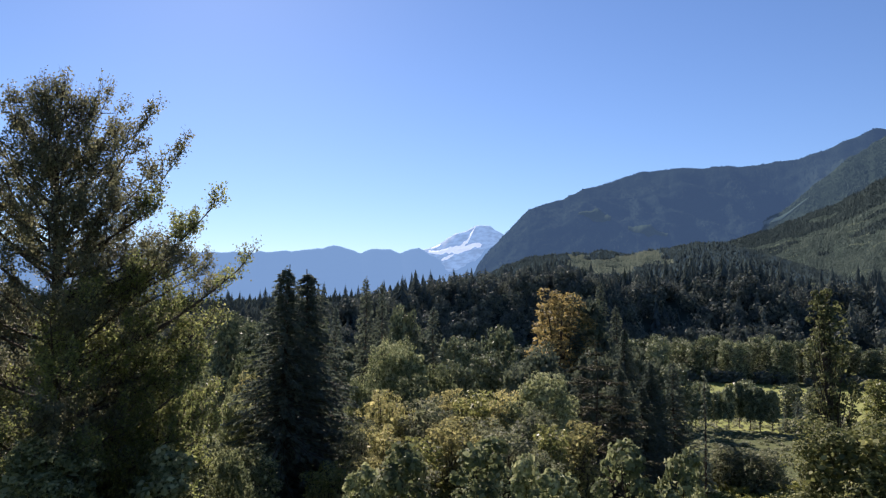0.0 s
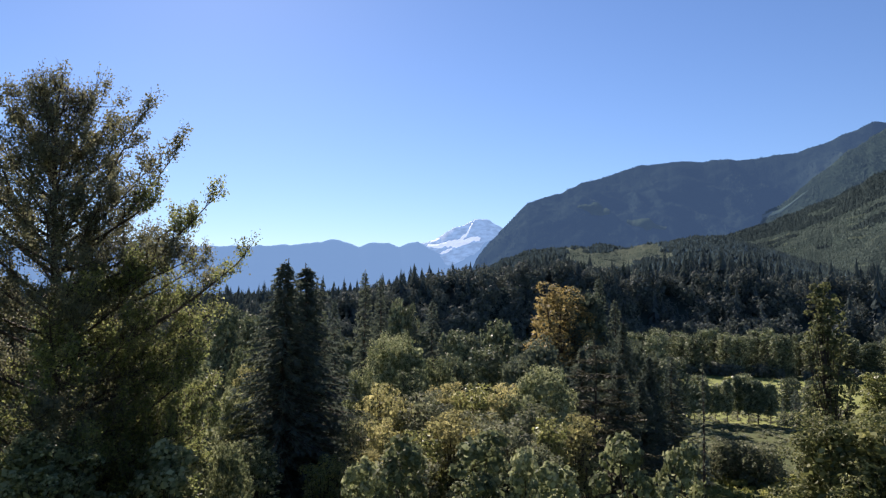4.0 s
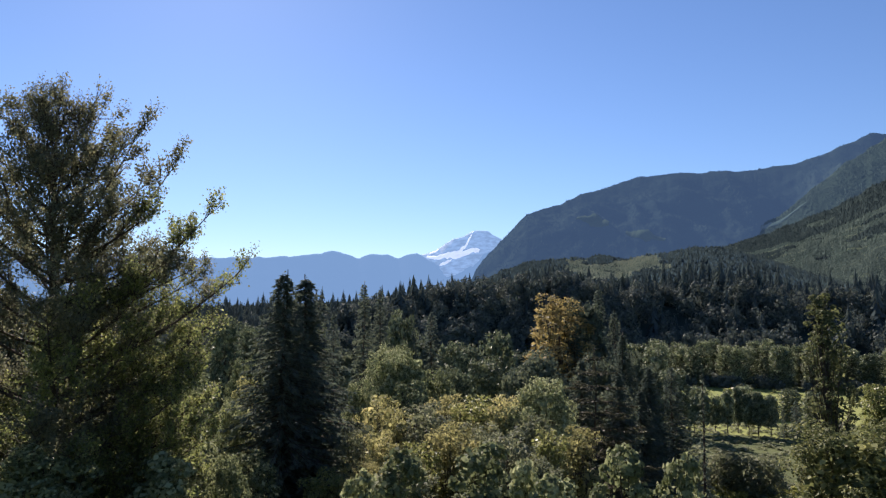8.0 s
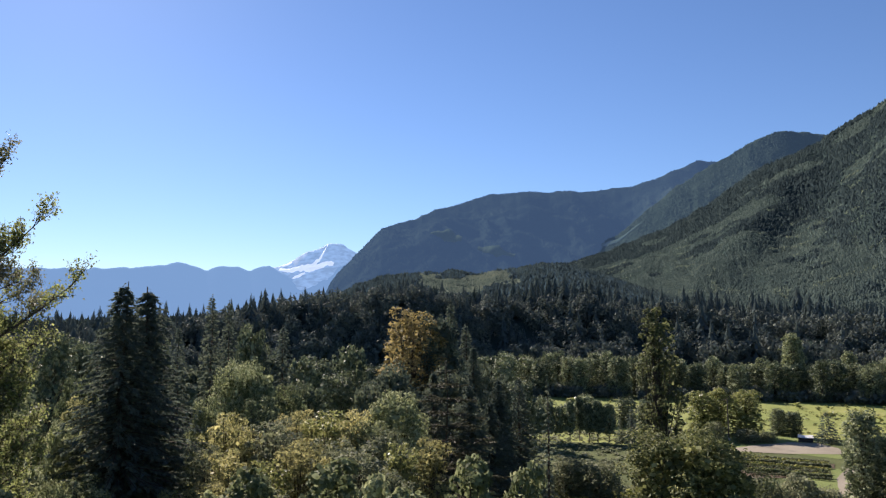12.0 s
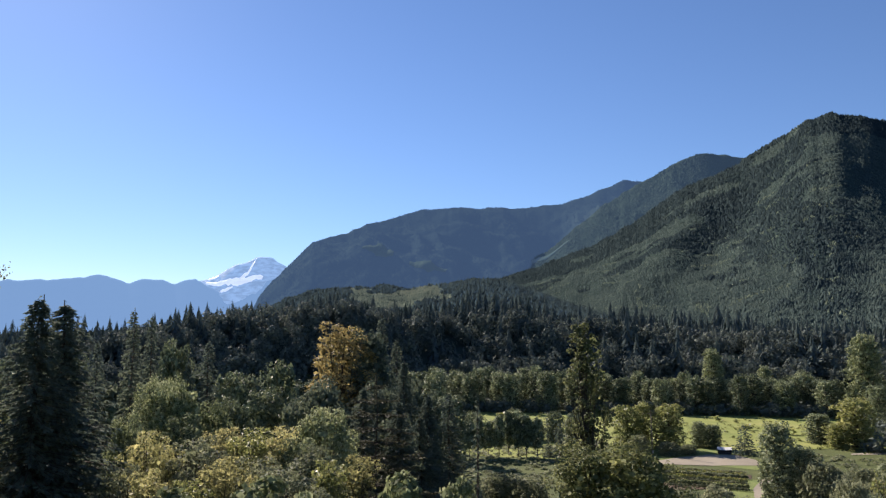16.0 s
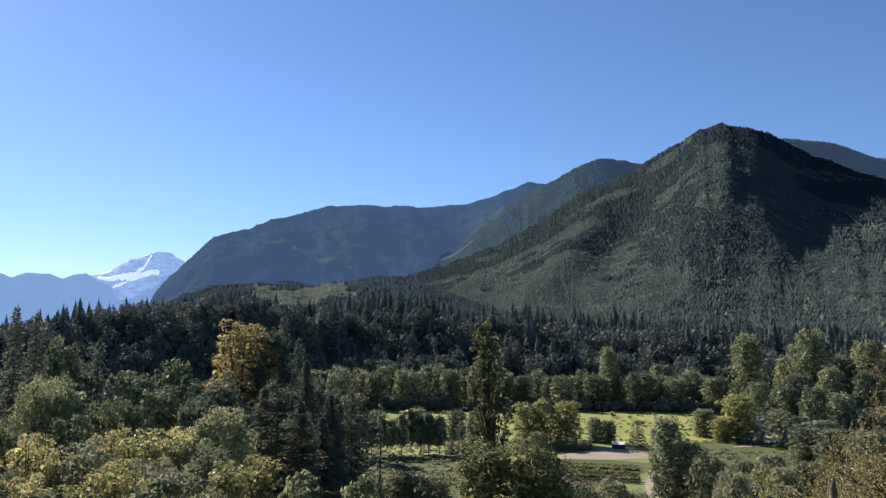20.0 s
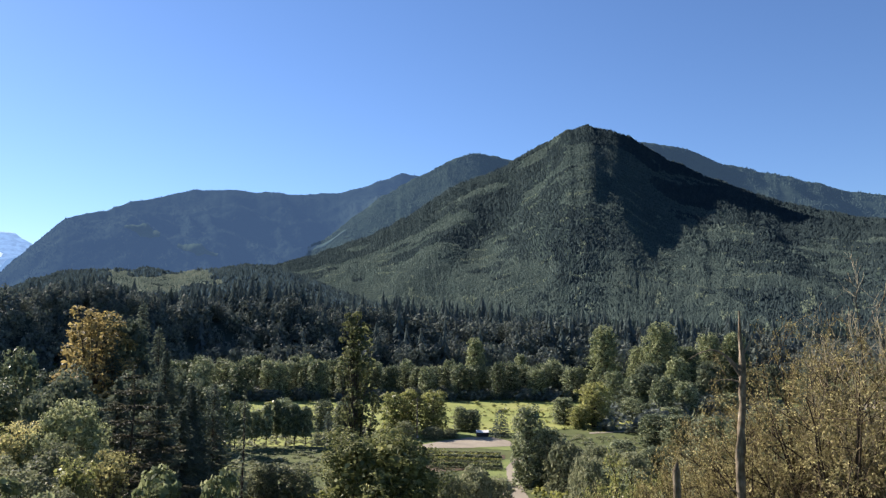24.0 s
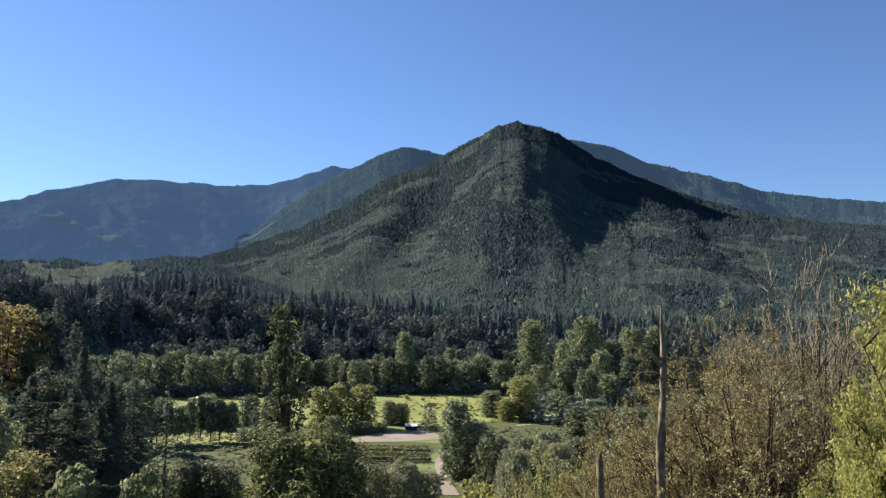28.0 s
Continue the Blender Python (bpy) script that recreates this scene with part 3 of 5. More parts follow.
h = rng.uniform(13, 25, len(p)) * rng.choice([0.8, 0.9, 1.0, 1.04], len(p)) * (0.78 + 1.1 * (fbm(p[:, 0] / 45, p[:, 1] / 45, 3, 61) + 0.3)) * np.interp(bear, [-42, -5, 5, 13, 40, 60], [1.05, 1.0, 1.0, 1.08, 1.15, 1.0])
woods("bluff_conifers", rng, CONIFERS, p, h, h * rng.uniform(0.34, 0.52, len(p)), M_FOREST, "dark conifer forest on the river bluff")
p = ring_points(rng, 1700, -42, 82, 500, 600)
h = rng.uniform(10, 22, len(p)) * np.where(np.hypot(p[:, 0], p[:, 1]) > 575, 0.75, 1.0)
woods("bluff_broadleaf", rng, BLOBS, p, h, h * rng.uniform(0.7, 1.05, len(p)), M_FORESTLEAF, "grey-green broadleaf trees among the conifers")
p = ring_points(rng, 5600, -42, 82, 640, 1320)
h = rng.uniform(15, 25, len(p))
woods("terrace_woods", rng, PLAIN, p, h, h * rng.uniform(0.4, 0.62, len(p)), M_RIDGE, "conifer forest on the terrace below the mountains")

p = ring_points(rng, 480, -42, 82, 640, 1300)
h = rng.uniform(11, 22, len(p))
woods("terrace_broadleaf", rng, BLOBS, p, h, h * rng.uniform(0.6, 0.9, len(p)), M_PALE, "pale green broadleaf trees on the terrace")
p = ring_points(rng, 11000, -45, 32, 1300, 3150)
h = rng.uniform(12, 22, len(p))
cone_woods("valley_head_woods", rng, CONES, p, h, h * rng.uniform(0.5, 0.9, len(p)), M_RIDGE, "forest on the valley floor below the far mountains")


def slope_woods(name, rng, surface, n, b0, b1, u0, u1, h0, h1, mat, label, clump=None, benches=(), blur=0.004):
    b, u = rng.uniform(b0, b1, n), u0 - 0.7 + np.sqrt(rng.uniform(0.49, (u1 - u0 + 0.7) ** 2, n))
    if len(benches):
        u = rng.choice(benches, n) + 0.035 * np.sin(b * 0.33) + 0.03 * fbm(b * 0.9, b * 0, 3, 5) + rng.normal(0, blur, n)
    if clump is not None:
        hold = clump(b, u) > 0
        b, u, n = b[hold], u[hold], int(hold.sum())
    u = np.clip(u, 0, 1)
    r, z = surface(b, u)
    a = np.radians(b)
    h = np.clip(r / 2600, 0.72, 1.1) * rng.uniform(h0, h1, n) * (0.8 + 0.9 * np.clip(fbm(b * 1.3, u * 9, 3, 77) + 0.15, -0.2, 0.5))
    cone_woods(name, rng, CONES, np.stack([r * np.sin(a), r * np.cos(a), z - 1], 1), h, h * rng.uniform(0.75, 1.15, n), mat, label)


def old_stand(b, u):
    """Above nought where the old dark forest still stands, below it on the replanted ground; also evens out light and
    shade.
    """
    # Darker trees on the sunlit face, paler in the shaded ravine, level the light.
    slope = 0.55 * np.exp(-((b - 40.5) / 4.5) ** 2 - ((u - 0.32) / 0.3) ** 2) - 0.9 * np.exp(-((b - 49.5 + 4 * u) / 2.6) ** 2 - ((u - 0.66) / 0.26) ** 2)
    bench = 0.9 * np.exp(-((b - 43.0) / 2.4) ** 2 - ((u - 0.66) / 0.05) ** 2)
    return 3.0 * fbm(b * 0.3 + 3, u * 12, 5, 91) + 1.5 * (u - 0.66) + slope - bench + 0.9 * np.clip((b - 50) / 8, 0, 1) * np.clip(1.3 - u, 0, 1)


def logged(b, u):
    """Above nought inside the young clearing on the foothill."""
    e = (FOOTHILL(b, u)[1] - EYE) / FOOTHILL(b, u)[0] * 57.3
    return 1 - ((b - 12.8) / 3.7) ** 2 - ((e - 3.4 - 0.25 * np.sin(b * 0.9)) / 0.75) ** 2 + 1.4 * fbm(b * 1.2, e * 4, 3, 71)


slope_woods("old_slope_trees", rng, FRONT, 120000, 9, 74, 0.0, 1.0, 8, 12, M_SLOPE, "dark old conifers high on the mountain", old_stand)
slope_woods("young_slope_trees", rng, FRONT, 210000, 9, 74, 0.0, 1.0, 5.5, 8.5, M_YOUNG, "green replanted conifers on the mountain slope", lambda b, u: -old_stand(b, u), np.linspace(0.02, 0.96, 44), 0.0055)
slope_woods("foot_slope_trees", rng, FRONT, 60000, 9, 74, 0.0, 0.36, 5, 8, M_YOUNG, "close young conifers at the foot of the mountain", lambda b, u: 0.25 - old_stand(b, u))
slope_woods("bench_trees", rng, FRONT, 22000, 14, 66, 0.0, 1.0, 5, 8, M_PALE, "paler young trees along old logging tracks", lambda b, u: fbm(b * 0.8, u * 10, 3, 17) - 0.02, (0.14, 0.22, 0.29, 0.36, 0.42, 0.49, 0.56, 0.63))
slope_woods("pale_slope_trees", rng, FRONT, 26000, 20, 72, 0.0, 0.30, 7, 11, M_PALE, "pale green broadleaf clumps low on the slope", lambda b, u: fbm(b * 1.1, u * 14, 4, 93) - 0.2 - 0.3 * np.abs(u - 0.08))
slope_woods("foothill_trees", rng, FOOTHILL, 24000, -8, 32, 0.05, 1.0, 9, 14, M_SLOPE, "dark conifers on the low foothill", lambda b, u: -logged(b, u))
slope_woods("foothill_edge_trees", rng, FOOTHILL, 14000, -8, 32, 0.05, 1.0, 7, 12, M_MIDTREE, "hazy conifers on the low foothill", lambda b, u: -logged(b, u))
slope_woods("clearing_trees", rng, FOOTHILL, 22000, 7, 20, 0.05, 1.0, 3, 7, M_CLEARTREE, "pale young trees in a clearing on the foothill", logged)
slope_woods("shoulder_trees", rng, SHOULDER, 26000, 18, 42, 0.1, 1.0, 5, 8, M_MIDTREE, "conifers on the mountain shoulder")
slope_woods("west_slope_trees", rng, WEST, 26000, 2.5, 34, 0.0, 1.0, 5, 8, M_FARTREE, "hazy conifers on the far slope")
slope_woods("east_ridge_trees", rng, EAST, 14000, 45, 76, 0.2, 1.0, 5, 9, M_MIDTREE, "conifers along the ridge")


# ---- single trees ----
def crown_radius(z, top, foot):
    """Half width of a crown at the height z of 0 to 1: widest at top, foot of that width at the ground."""
    up = np.sqrt(np.clip(1 - ((z - top) / (1.02 - top)) ** 2, 0.02, 1))
    down = foot + (1 - foot) * np.sqrt(np.clip(z / top, 0, 1))
    return np.where(z > top, up, down)


def broadleaf(name, seed, h, w, n, size, mat, label, bare=0.08, lobes=60, top=0.55, foot=0.5, lobe=0.16, slim=0.7, bark=None, category="tree", ragged=0.25, loose=0.5, twigs=2, sides=4, fill=0.0):
    """A broadleaf tree: limbs that rise to leafy lobes of uneven size, dense above and open below."""
    rng = np.random.default_rng(seed)
    t = np.linspace(0, 1, 7)
    trunk = np.stack([np.cumsum(rng.normal(0, 0.012 * h, 7)) * t, np.cumsum(rng.normal(0, 0.012 * h, 7)) * t, t * h * 0.9], 1)
    r0 = 0.012 * h + 0.04
    paths = [(trunk, r0 * (1 - 0.85 * t))]
    zc = bare + (0.97 - bare) * (np.arange(lobes) + rng.uniform(0, 1, lobes)) / lobes
    a = np.arange(lobes) * 2.39996 + rng.uniform(-0.6, 0.6, lobes)
    rad = w * 0.5 * crown_radius(zc, top, foot) * (1 - ragged * rng.uniform(0, 1, lobes) ** 1.5 * 2) * rng.uniform(0.75, 1.0, lobes)
    rad = np.maximum(rad - lobe * w * 0.35, 0)
    mid = np.stack([np.interp(zc * 0.85, t, trunk[:, k]) for k in range(3)], 1)
    c = np.stack([mid[:, 0] + np.cos(a) * rad, mid[:, 1] + np.sin(a) * rad, zc * h - lobe * w * 0.3], 1)
    rl = lobe * w * rng.uniform(0.55, 1.25, lobes)
    for i in range(lobes):
        s = max(0.04, zc[i] * rng.uniform(0.5, 0.8))
        o = np.array([np.interp(s, t, trunk[:, k]) for k in range(3)])
        q = np.linspace(0, 1, 5 if twigs else 3)[:, None]
        line = o * (1 - q) + c[i] * q
        line[:, 2] -= 0.12 * np.linalg.norm(c[i] - o) * np.sin(q[:, 0] * math.pi)
        rb = r0 * (1 - 0.8 * s) * 0.38
        paths.append((line, rb * (1 - 0.85 * q[:, 0]) + 0.006))
        for j in range(twigs):
            d = unit(rng.normal(size=3) + [math.cos(a[i]) * 0.6, math.sin(a[i]) * 0.6, 0.6]) * rl[i] * 0.85
            paths.append((np.stack([c[i], c[i] + d * 0.5, c[i] + d]), np.array([rb * 0.3 + 0.006, rb * 0.2 + 0.004, 0.003])))
    weight = rl ** 2
    k = rng.choice(lobes, n, p=weight / weight.sum())
    d = rng.normal(size=(n, 3)) + np.stack([np.cos(a[k]) * 0.5, np.sin(a[k]) * 0.5, np.full(n, 0.55)], 1)
    d = unit(d)
    wav = 1 + 0.22 * np.sin(d[:, 0] * 6 + k * 1.7) * np.cos(d[:, 1] * 5 + k) + 0.15 * np.sin(d[:, 2] * 9 + k * 0.7)
    pos = c[k] + d * (rl[k] * wav * rng.uniform(0.55, 1.06, n) ** 0.6)[:, None] * [1, 1, 0.85]
    # Oversized inner leaves added to block sunlight inside the crown.
    inner = rng.uniform(0, 1, n) < fill
    zi = rng.uniform(max(bare, 0.02), 0.92, n)
    ri, ai = w * 0.36 * crown_radius(zi, top, foot) * np.sqrt(rng.uniform(0, 1, n)), rng.uniform(0, 6.283, n)
    pos = np.where(inner[:, None], np.stack([np.cos(ai) * ri, np.sin(ai) * ri, zi * h], 1), pos)
    ob = new(name)
    v, f = tubes(paths, sides)
    child("trunk", raw_mesh("trunk", v, f, bark or M_BARK, True), ob)
    v, f = leaves(rng, pos, np.where(inner, size * 2.3, size), slim, d + [0, 0, 0.2], loose)
    child("crown", raw_mesh("crown", v, f, mat), ob)
    ob["high"], ob["wide"] = h, w
    return tagged(ob, label, category)


def conifer(name, seed, h, w, branches, twigs, size, mat, label, bare=0.06, droop=0.3, power=0.75, gaps=0.25, category="tree", slim=0.3, whorls=0, hang=0.9):
    rng = np.random.default_rng(seed)
    t = np.linspace(0, 1, 7)
    trunk = np.stack([rng.normal(0, 0.004 * h, 7) * t, rng.normal(0, 0.004 * h, 7) * t, t * h], 1)
    paths, c, ax = [], [], []
    for i in range(branches):
        s = bare + (0.985 - bare) * ((i + rng.uniform(0, 1)) / branches)
        s = math.floor(s * whorls) / whorls + rng.uniform(0, 0.008) + 0.004 if whorls else s
        L = w * 0.5 * (min((1 - s) ** power, 1.9 * (1 - s)) + 0.02) * rng.uniform(1 - gaps * 1.6, 1.08)
        a = i * 2.39996 + rng.uniform(-0.4, 0.4)
        d = np.array([math.cos(a), math.sin(a), 0.0])
        q = np.linspace(0, 1, 5)[:, None]
        line = np.array([0, 0, s * h]) + d * L * q
        line[:, 2] += L * (0.10 * q[:, 0] - droop * q[:, 0] ** 1.6 + 0.12 * q[:, 0] ** 4) + L * rng.uniform(-0.1, 0.1) * q[:, 0]
        paths.append((line[::2], ((0.004 * h * (1 - s) + 0.008) * (1 - 0.8 * q[:, 0]))[::2]))
        k = max(4, int(twigs * (0.35 + L / (w * 0.5))))
        f = rng.uniform(0.08, 1.05, k) ** 0.8
        o = np.stack([np.interp(f, q[:, 0], line[:, m]) for m in range(3)], 1)
        side = np.cross(d, [0, 0, 1.0])
        sg = rng.choice([-1.0, 1.0], k)[:, None]
        v = unit(d * rng.uniform(0.5, 1.1, (k, 1)) + side * sg * rng.uniform(0.2, 1.0, (k, 1)) + np.array([0, 0, -1.0]) * rng.uniform(0.0, hang, (k, 1)))
        ln = size * rng.uniform(0.5, 1.25, (k, 1)) * (0.55 + 0.5 * (1 - s))
        c.append(o + v * ln * 0.45)
        ax.append(v * ln * 0.5)
    k = max(8, twigs)
    z = rng.uniform(0.86, 1.0, k)
    v = unit(rng.normal(size=(k, 3)) * [1, 1, 0.4] + [0, 0, 0.7])
    c.append(np.stack([z * 0, z * 0, z * h], 1) + v * size * 0.12)
    ax.append(v * size * 0.2)
    c, ax = np.concatenate(c), np.concatenate(ax)
    side = unit(np.cross(ax, rng.normal(size=c.shape))) * np.linalg.norm(ax, axis=1, keepdims=True) * slim
    ob = new(name)
    v, f = tubes([(trunk, (0.011 * h + 0.03) * (1 - 0.93 * t))] + paths, 3)
    child("trunk", raw_mesh("trunk", v, f, M_BARK, True), ob)
    v, f = leaf_verts(c, ax, side)
    child("crown", raw_mesh("crown", v, f, mat), ob)
    ob["high"], ob["wide"] = h, w
    return tagged(ob, label, category)


def plant(kinds, rows, seed, group, sink=0.15):
    """Stands copies of the kinds at rows of (bearing, distance, height of the top above the valley, width)."""
    rng = random.Random(seed)
    for k, (b, d, top, wide) in enumerate(rows):
        kind = kinds[k % len(kinds)]
        p = spot(b, d, sink)
        sz, sw = (top - p.z) / kind["high"], wide / kind["wide"]
        ob = copy_thing(kind, pose(p.x, p.y, p.z, 0, 0, rng.uniform(0, 360)) @ Matrix.Diagonal((sw, sw, sz, 1)))
        ob["group"] = group


def done(kinds):
    """Takes the patterns away once their copies stand."""
    for ob in kinds:
        for o in (*ob.children_recursive, ob):
            bpy.data.objects.remove(o)


MAPLE_NEAR = [
    (-3.1, 75, 26.4, 9.0), (-0.4, 78, 23.8, 5.2), (-6.1, 70, 23.3, 4.2), (28.8, 50, 23.1, 10.6),
    (7.6, 66, 23.9, 7.5), (-15, 62, 22.8, 4.8), (-14.3, 85, 24.7, 5.9), (-18.6, 56, 25.4, 6.2),
    (-15.3, 44, 21.5, 3.1),
]
LEAFY_LOW = [
    (1.9, 32, 23.8, 3.3), (-2.9, 31, 23.7, 2.9), (13.2, 26, 24.7, 2.3), (6.1, 30, 23.5, 2),
    (9.4, 24, 24.2, 2.2), (-6, 33, 22.5, 2.2), (16.9, 27, 24.5, 1.9), (-19.5, 40, 22.4, 3.5),
]
GREEN = [
    (-1.2, 58, 22.8, 6.2), (2.6, 63, 23, 7.3), (5.6, 60, 22.4, 5.7), (0.7, 52, 22.1, 6.1),
    (-3.0, 46, 20.9, 5.6), (4.9, 50, 21.7, 5.9), (7.8, 54, 21.5, 4.8), (-2.2, 68, 23.6, 6),
    (1.0, 66, 22.6, 6), (6.6, 57, 22.2, 5.4), (2.6, 55, 21.6, 5.4), (-1.6, 50, 21.2, 5),
    (3.1, 46, 20.9, 5), (-5.4, 47, 20.3, 5.2), (6.9, 48, 20.6, 4.8), (-6.3, 57, 21.2, 4.6),
    (-8.6, 50, 19.6, 4.6), (-13.6, 52, 20.4, 5.0), (9.6, 58, 21.0, 5.4),
]
FIR_NEAR = [
    (-11.7, 59, 32.5, 15.5), (-10.1, 62, 32.3, 17.5), (11.3, 72, 26.1, 19), (13.4, 100, 26.9, 11),
    (15.2, 110, 21.9, 11), (10.4, 82, 24.5, 12), (13.0, 84, 23.0, 12), (14.6, 92, 20.5, 11),
]
FIR_MID = [
    (-5.8, 122, 34.5, 8.2), (-4.6, 128, 33.8, 7.7), (-8, 112, 29.7, 6.7), (-0.7, 112, 29.7, 8.7),
    (-2.1, 112, 26.8, 6.7), (11.7, 136, 34, 9.3), (12.8, 140, 29.9, 9.6), (9.9, 128, 27.9, 9.7),
    (-13.2, 140, 29.4, 5.4), (16.7, 150, 19.4, 9.3), (18.8, 60, 25, 2.1),
]
BROAD_MID = [
    (-3.1, 117, 30.6, 7.3), (8.6, 131, 33.2, 13), (10.6, 134, 32.6, 12), (7.2, 100, 24.9, 9),
    (3.2, 140, 21.7, 10.5), (1.3, 120, 21.4, 7.2), (-15.9, 180, 29.5, 11.2), (-13.9, 190, 27.5, 11.7),
    (-9.4, 170, 27.6, 7.7), (16.7, 165, 18.4, 10.3), (15.6, 200, 21.7, 9.3), (29.7, 218, 11.9, 11.2),
    (30.8, 222, 12.5, 8), (32.5, 220, 12.3, 11.9), (34.6, 226, 7.2, 6.1), (35.5, 224, 6.7, 6),
    (39.5, 148, 15.4, 8.0), (41, 150, 11.1, 7.5), (25.9, 208, 10.5, 7), (44.4, 240, 13.6, 14.4),
    (42.2, 246, 8.6, 9.6), (43.3, 236, 6.9, 8.5), (26.8, 205, 8.5, 6.2),
]
FIR_SMALL = [
    (37.5, 215, 7.6, 7.1), (24.8, 199, 8.9, 5.2), (24, 200, 6.7, 2.6),
]
ORCHARD = [
    (17.6, 200, 8.8, 3.6), (18.2, 198, 9.5, 4.0), (18.9, 199, 10.3, 3.8), (19.6, 200, 9.0, 3.4), (20.4, 199, 10.6, 3.8),
    (21.1, 202, 11.6, 3.6), (21.8, 200, 10.2, 3.8), (22.4, 199, 10.9, 4.4), (23.2, 199, 10, 4.2),
]
POPLAR = [
    (35.7, 345, 26.7, 12.4), (39, 350, 19.5, 8.4), (45.1, 330, 32.3, 16.9), (49.1, 335, 33.8, 18.3),
    (50.2, 300, 20.3, 11.9), (47.6, 345, 23.2, 13.6), (51.1, 340, 23.4, 15.6), (52.5, 360, 29.5, 16.6),
    (54.1, 365, 29.5, 17),
]
BROAD_FAR = [
    (45.9, 300, 14.5, 10.8), (47.5, 290, 13.5, 13.1), (49.2, 270, 14.7, 10.7), (50.7, 280, 12.3, 12.8),
    (47, 260, 7.6, 9.4), (48, 255, 6.3, 10), (49.6, 250, 6, 9.9), (40.4, 350, 14.9, 9.4),
    (41.4, 352, 17.1, 7.4), (37.3, 352, 13.4, 11.6), (42.2, 352, 14.1, 11.6), (43.1, 348, 12.8, 10.4),
]
WILLOW = [
    (20.2, 136, 6.5, 9.1), (22.4, 134, 6.5, 10.8), (18.1, 128, 6.7, 6.8), (33.4, 122, 7.3, 8.2),
    (35.7, 124, 7.5, 8.3), (37.4, 126, 5.8, 6.6), (42.2, 142, 9.5, 9.6), (43.8, 120, 10.4, 7.2),
    (43.0, 152, 6, 8), (44.5, 162, 6, 9), (46.0, 150, 7, 8), (42.7, 170, 4.5, 7), (47.0, 142, 8, 8),
    (30.4, 208, 5, 6.9), (32.5, 208, 3.5, 8.1), (33.8, 210, 2.7, 5.7),
]
# Trees added round the cottonwood so that its lower crown comes out dark.
MAPLE_DARK = [(-27, 39, 23.5, 7), (-21, 48, 24.5, 6)]
FIR_SHADE = [(-33.5, 52, 33, 12), (-29.5, 56, 31.5, 12), (-25.5, 54, 30, 11), (-22.5, 60, 29, 10)]
BROAD_DARK = [(13.6, 118, 24, 9), (11.2, 104, 24, 9), (15, 140, 21, 9), (9.2, 96, 22, 8), (5.6, 96, 23, 7), (12.6, 88, 21, 8)]
BROAD_EAST = [
    (48.5, 200, 9, 10), (50.5, 190, 10, 11), (52.5, 180, 11, 11), (54.5, 170, 12, 11),
    (46.3, 172, 6, 8), (48.8, 150, 8, 9), (51, 140, 9, 9), (56, 200, 12, 12),
    (58, 190, 12, 12), (60, 260, 10, 12), (66, 230, 12, 12), (53, 120, 12, 9),
    (56, 115, 13, 9), (45.2, 130, 7, 7), (47.2, 118, 9, 7),
]


# conifers on the near slope and in the valley
kinds = [conifer("fir_tree", 101 + k, 26, 9.5, 760, 80, 0.42, M_FIR, "dark green fir tree with drooping branches on the slope", droop=0.5, slim=0.3, power=0.75, gaps=0.42, hang=2.2) for k in range(2)]
plant(kinds, FIR_NEAR[:2] + FIR_NEAR[3:] + FIR_SHADE, 1, "dark firs")
done(kinds)
kinds = [conifer("spruce_tree", 111, 22, 19, 240, 150, 0.62, M_SPRUCE, "open brownish spruce tree with long level branches", droop=0.22, gaps=0.4, power=0.7, whorls=17)]
plant(kinds, FIR_NEAR[2:3], 2, "open spruces")
done(kinds)
kinds = [conifer("fir_tree", 121 + k, 28, 8, 250, 34, 0.85, M_FIR, "tall dark green conifer in the valley") for k in range(3)]
plant(kinds, FIR_MID[:-1], 3, "valley conifers")
done(kinds)
kinds = [conifer("spruce_tree", 131, 17, 2.1, 60, 14, 0.5, M_FIR, "slender half-bare spruce with a thin grey trunk", bare=0.5, gaps=0.5)]
plant(kinds, FIR_MID[-1:], 4, "slender spruce")
done(kinds)
kinds = [conifer("fir_tree", 141, 8, 6, 90, 14, 0.9, M_FIR, "small dark conifer beside the field")]
plant(kinds, FIR_SMALL, 5, "small conifers")
done(kinds)

# broadleaf trees
kinds = [broadleaf("maple_tree", 201 + k, 18, 8, 15000, 0.25, M_MAPLE, "green maple tree with grey sunlit leaf tops on the slope", fill=0.15, foot=0.8, lobes=130, lobe=0.10, twigs=1, ragged=0.2) for k in range(2)]
plant(kinds, MAPLE_NEAR[1:3] + MAPLE_NEAR[4:] + MAPLE_DARK, 11, "slope maples")
done(kinds)
kinds = [broadleaf("maple_tree", 205 + k, 18, 10, 36000, 0.20, m, text, fill=0.3, foot=0.95, top=0.6, lobes=190, lobe=0.09, twigs=1, ragged=0.2) for k, (m, text) in enumerate(((M_MAPLE, "domed grey-green maple among yellowing alders"), (M_DOME, "domed green maple below the viewpoint")))]
plant(kinds, [MAPLE_NEAR[0], MAPLE_NEAR[3]], 11, "slope maples")
done(kinds)
kinds = [broadleaf("maple_tree", 211 + k, 10, 3, 4200, 0.30, M_MAPLE, "young maple with large green leaves", lobes=34, lobe=0.2) for k in range(2)]
plant(kinds, LEAFY_LOW, 12, "young maples")
done(kinds)
GOLD = [(-4.6, 62, 22.9, 5.5), (-3.3, 59, 22.2, 4.6), (-4.4, 53, 21.4, 4.4), (4.4, 61, 23.1, 5.0), (-14.3, 80, 23.2, 4.8)]
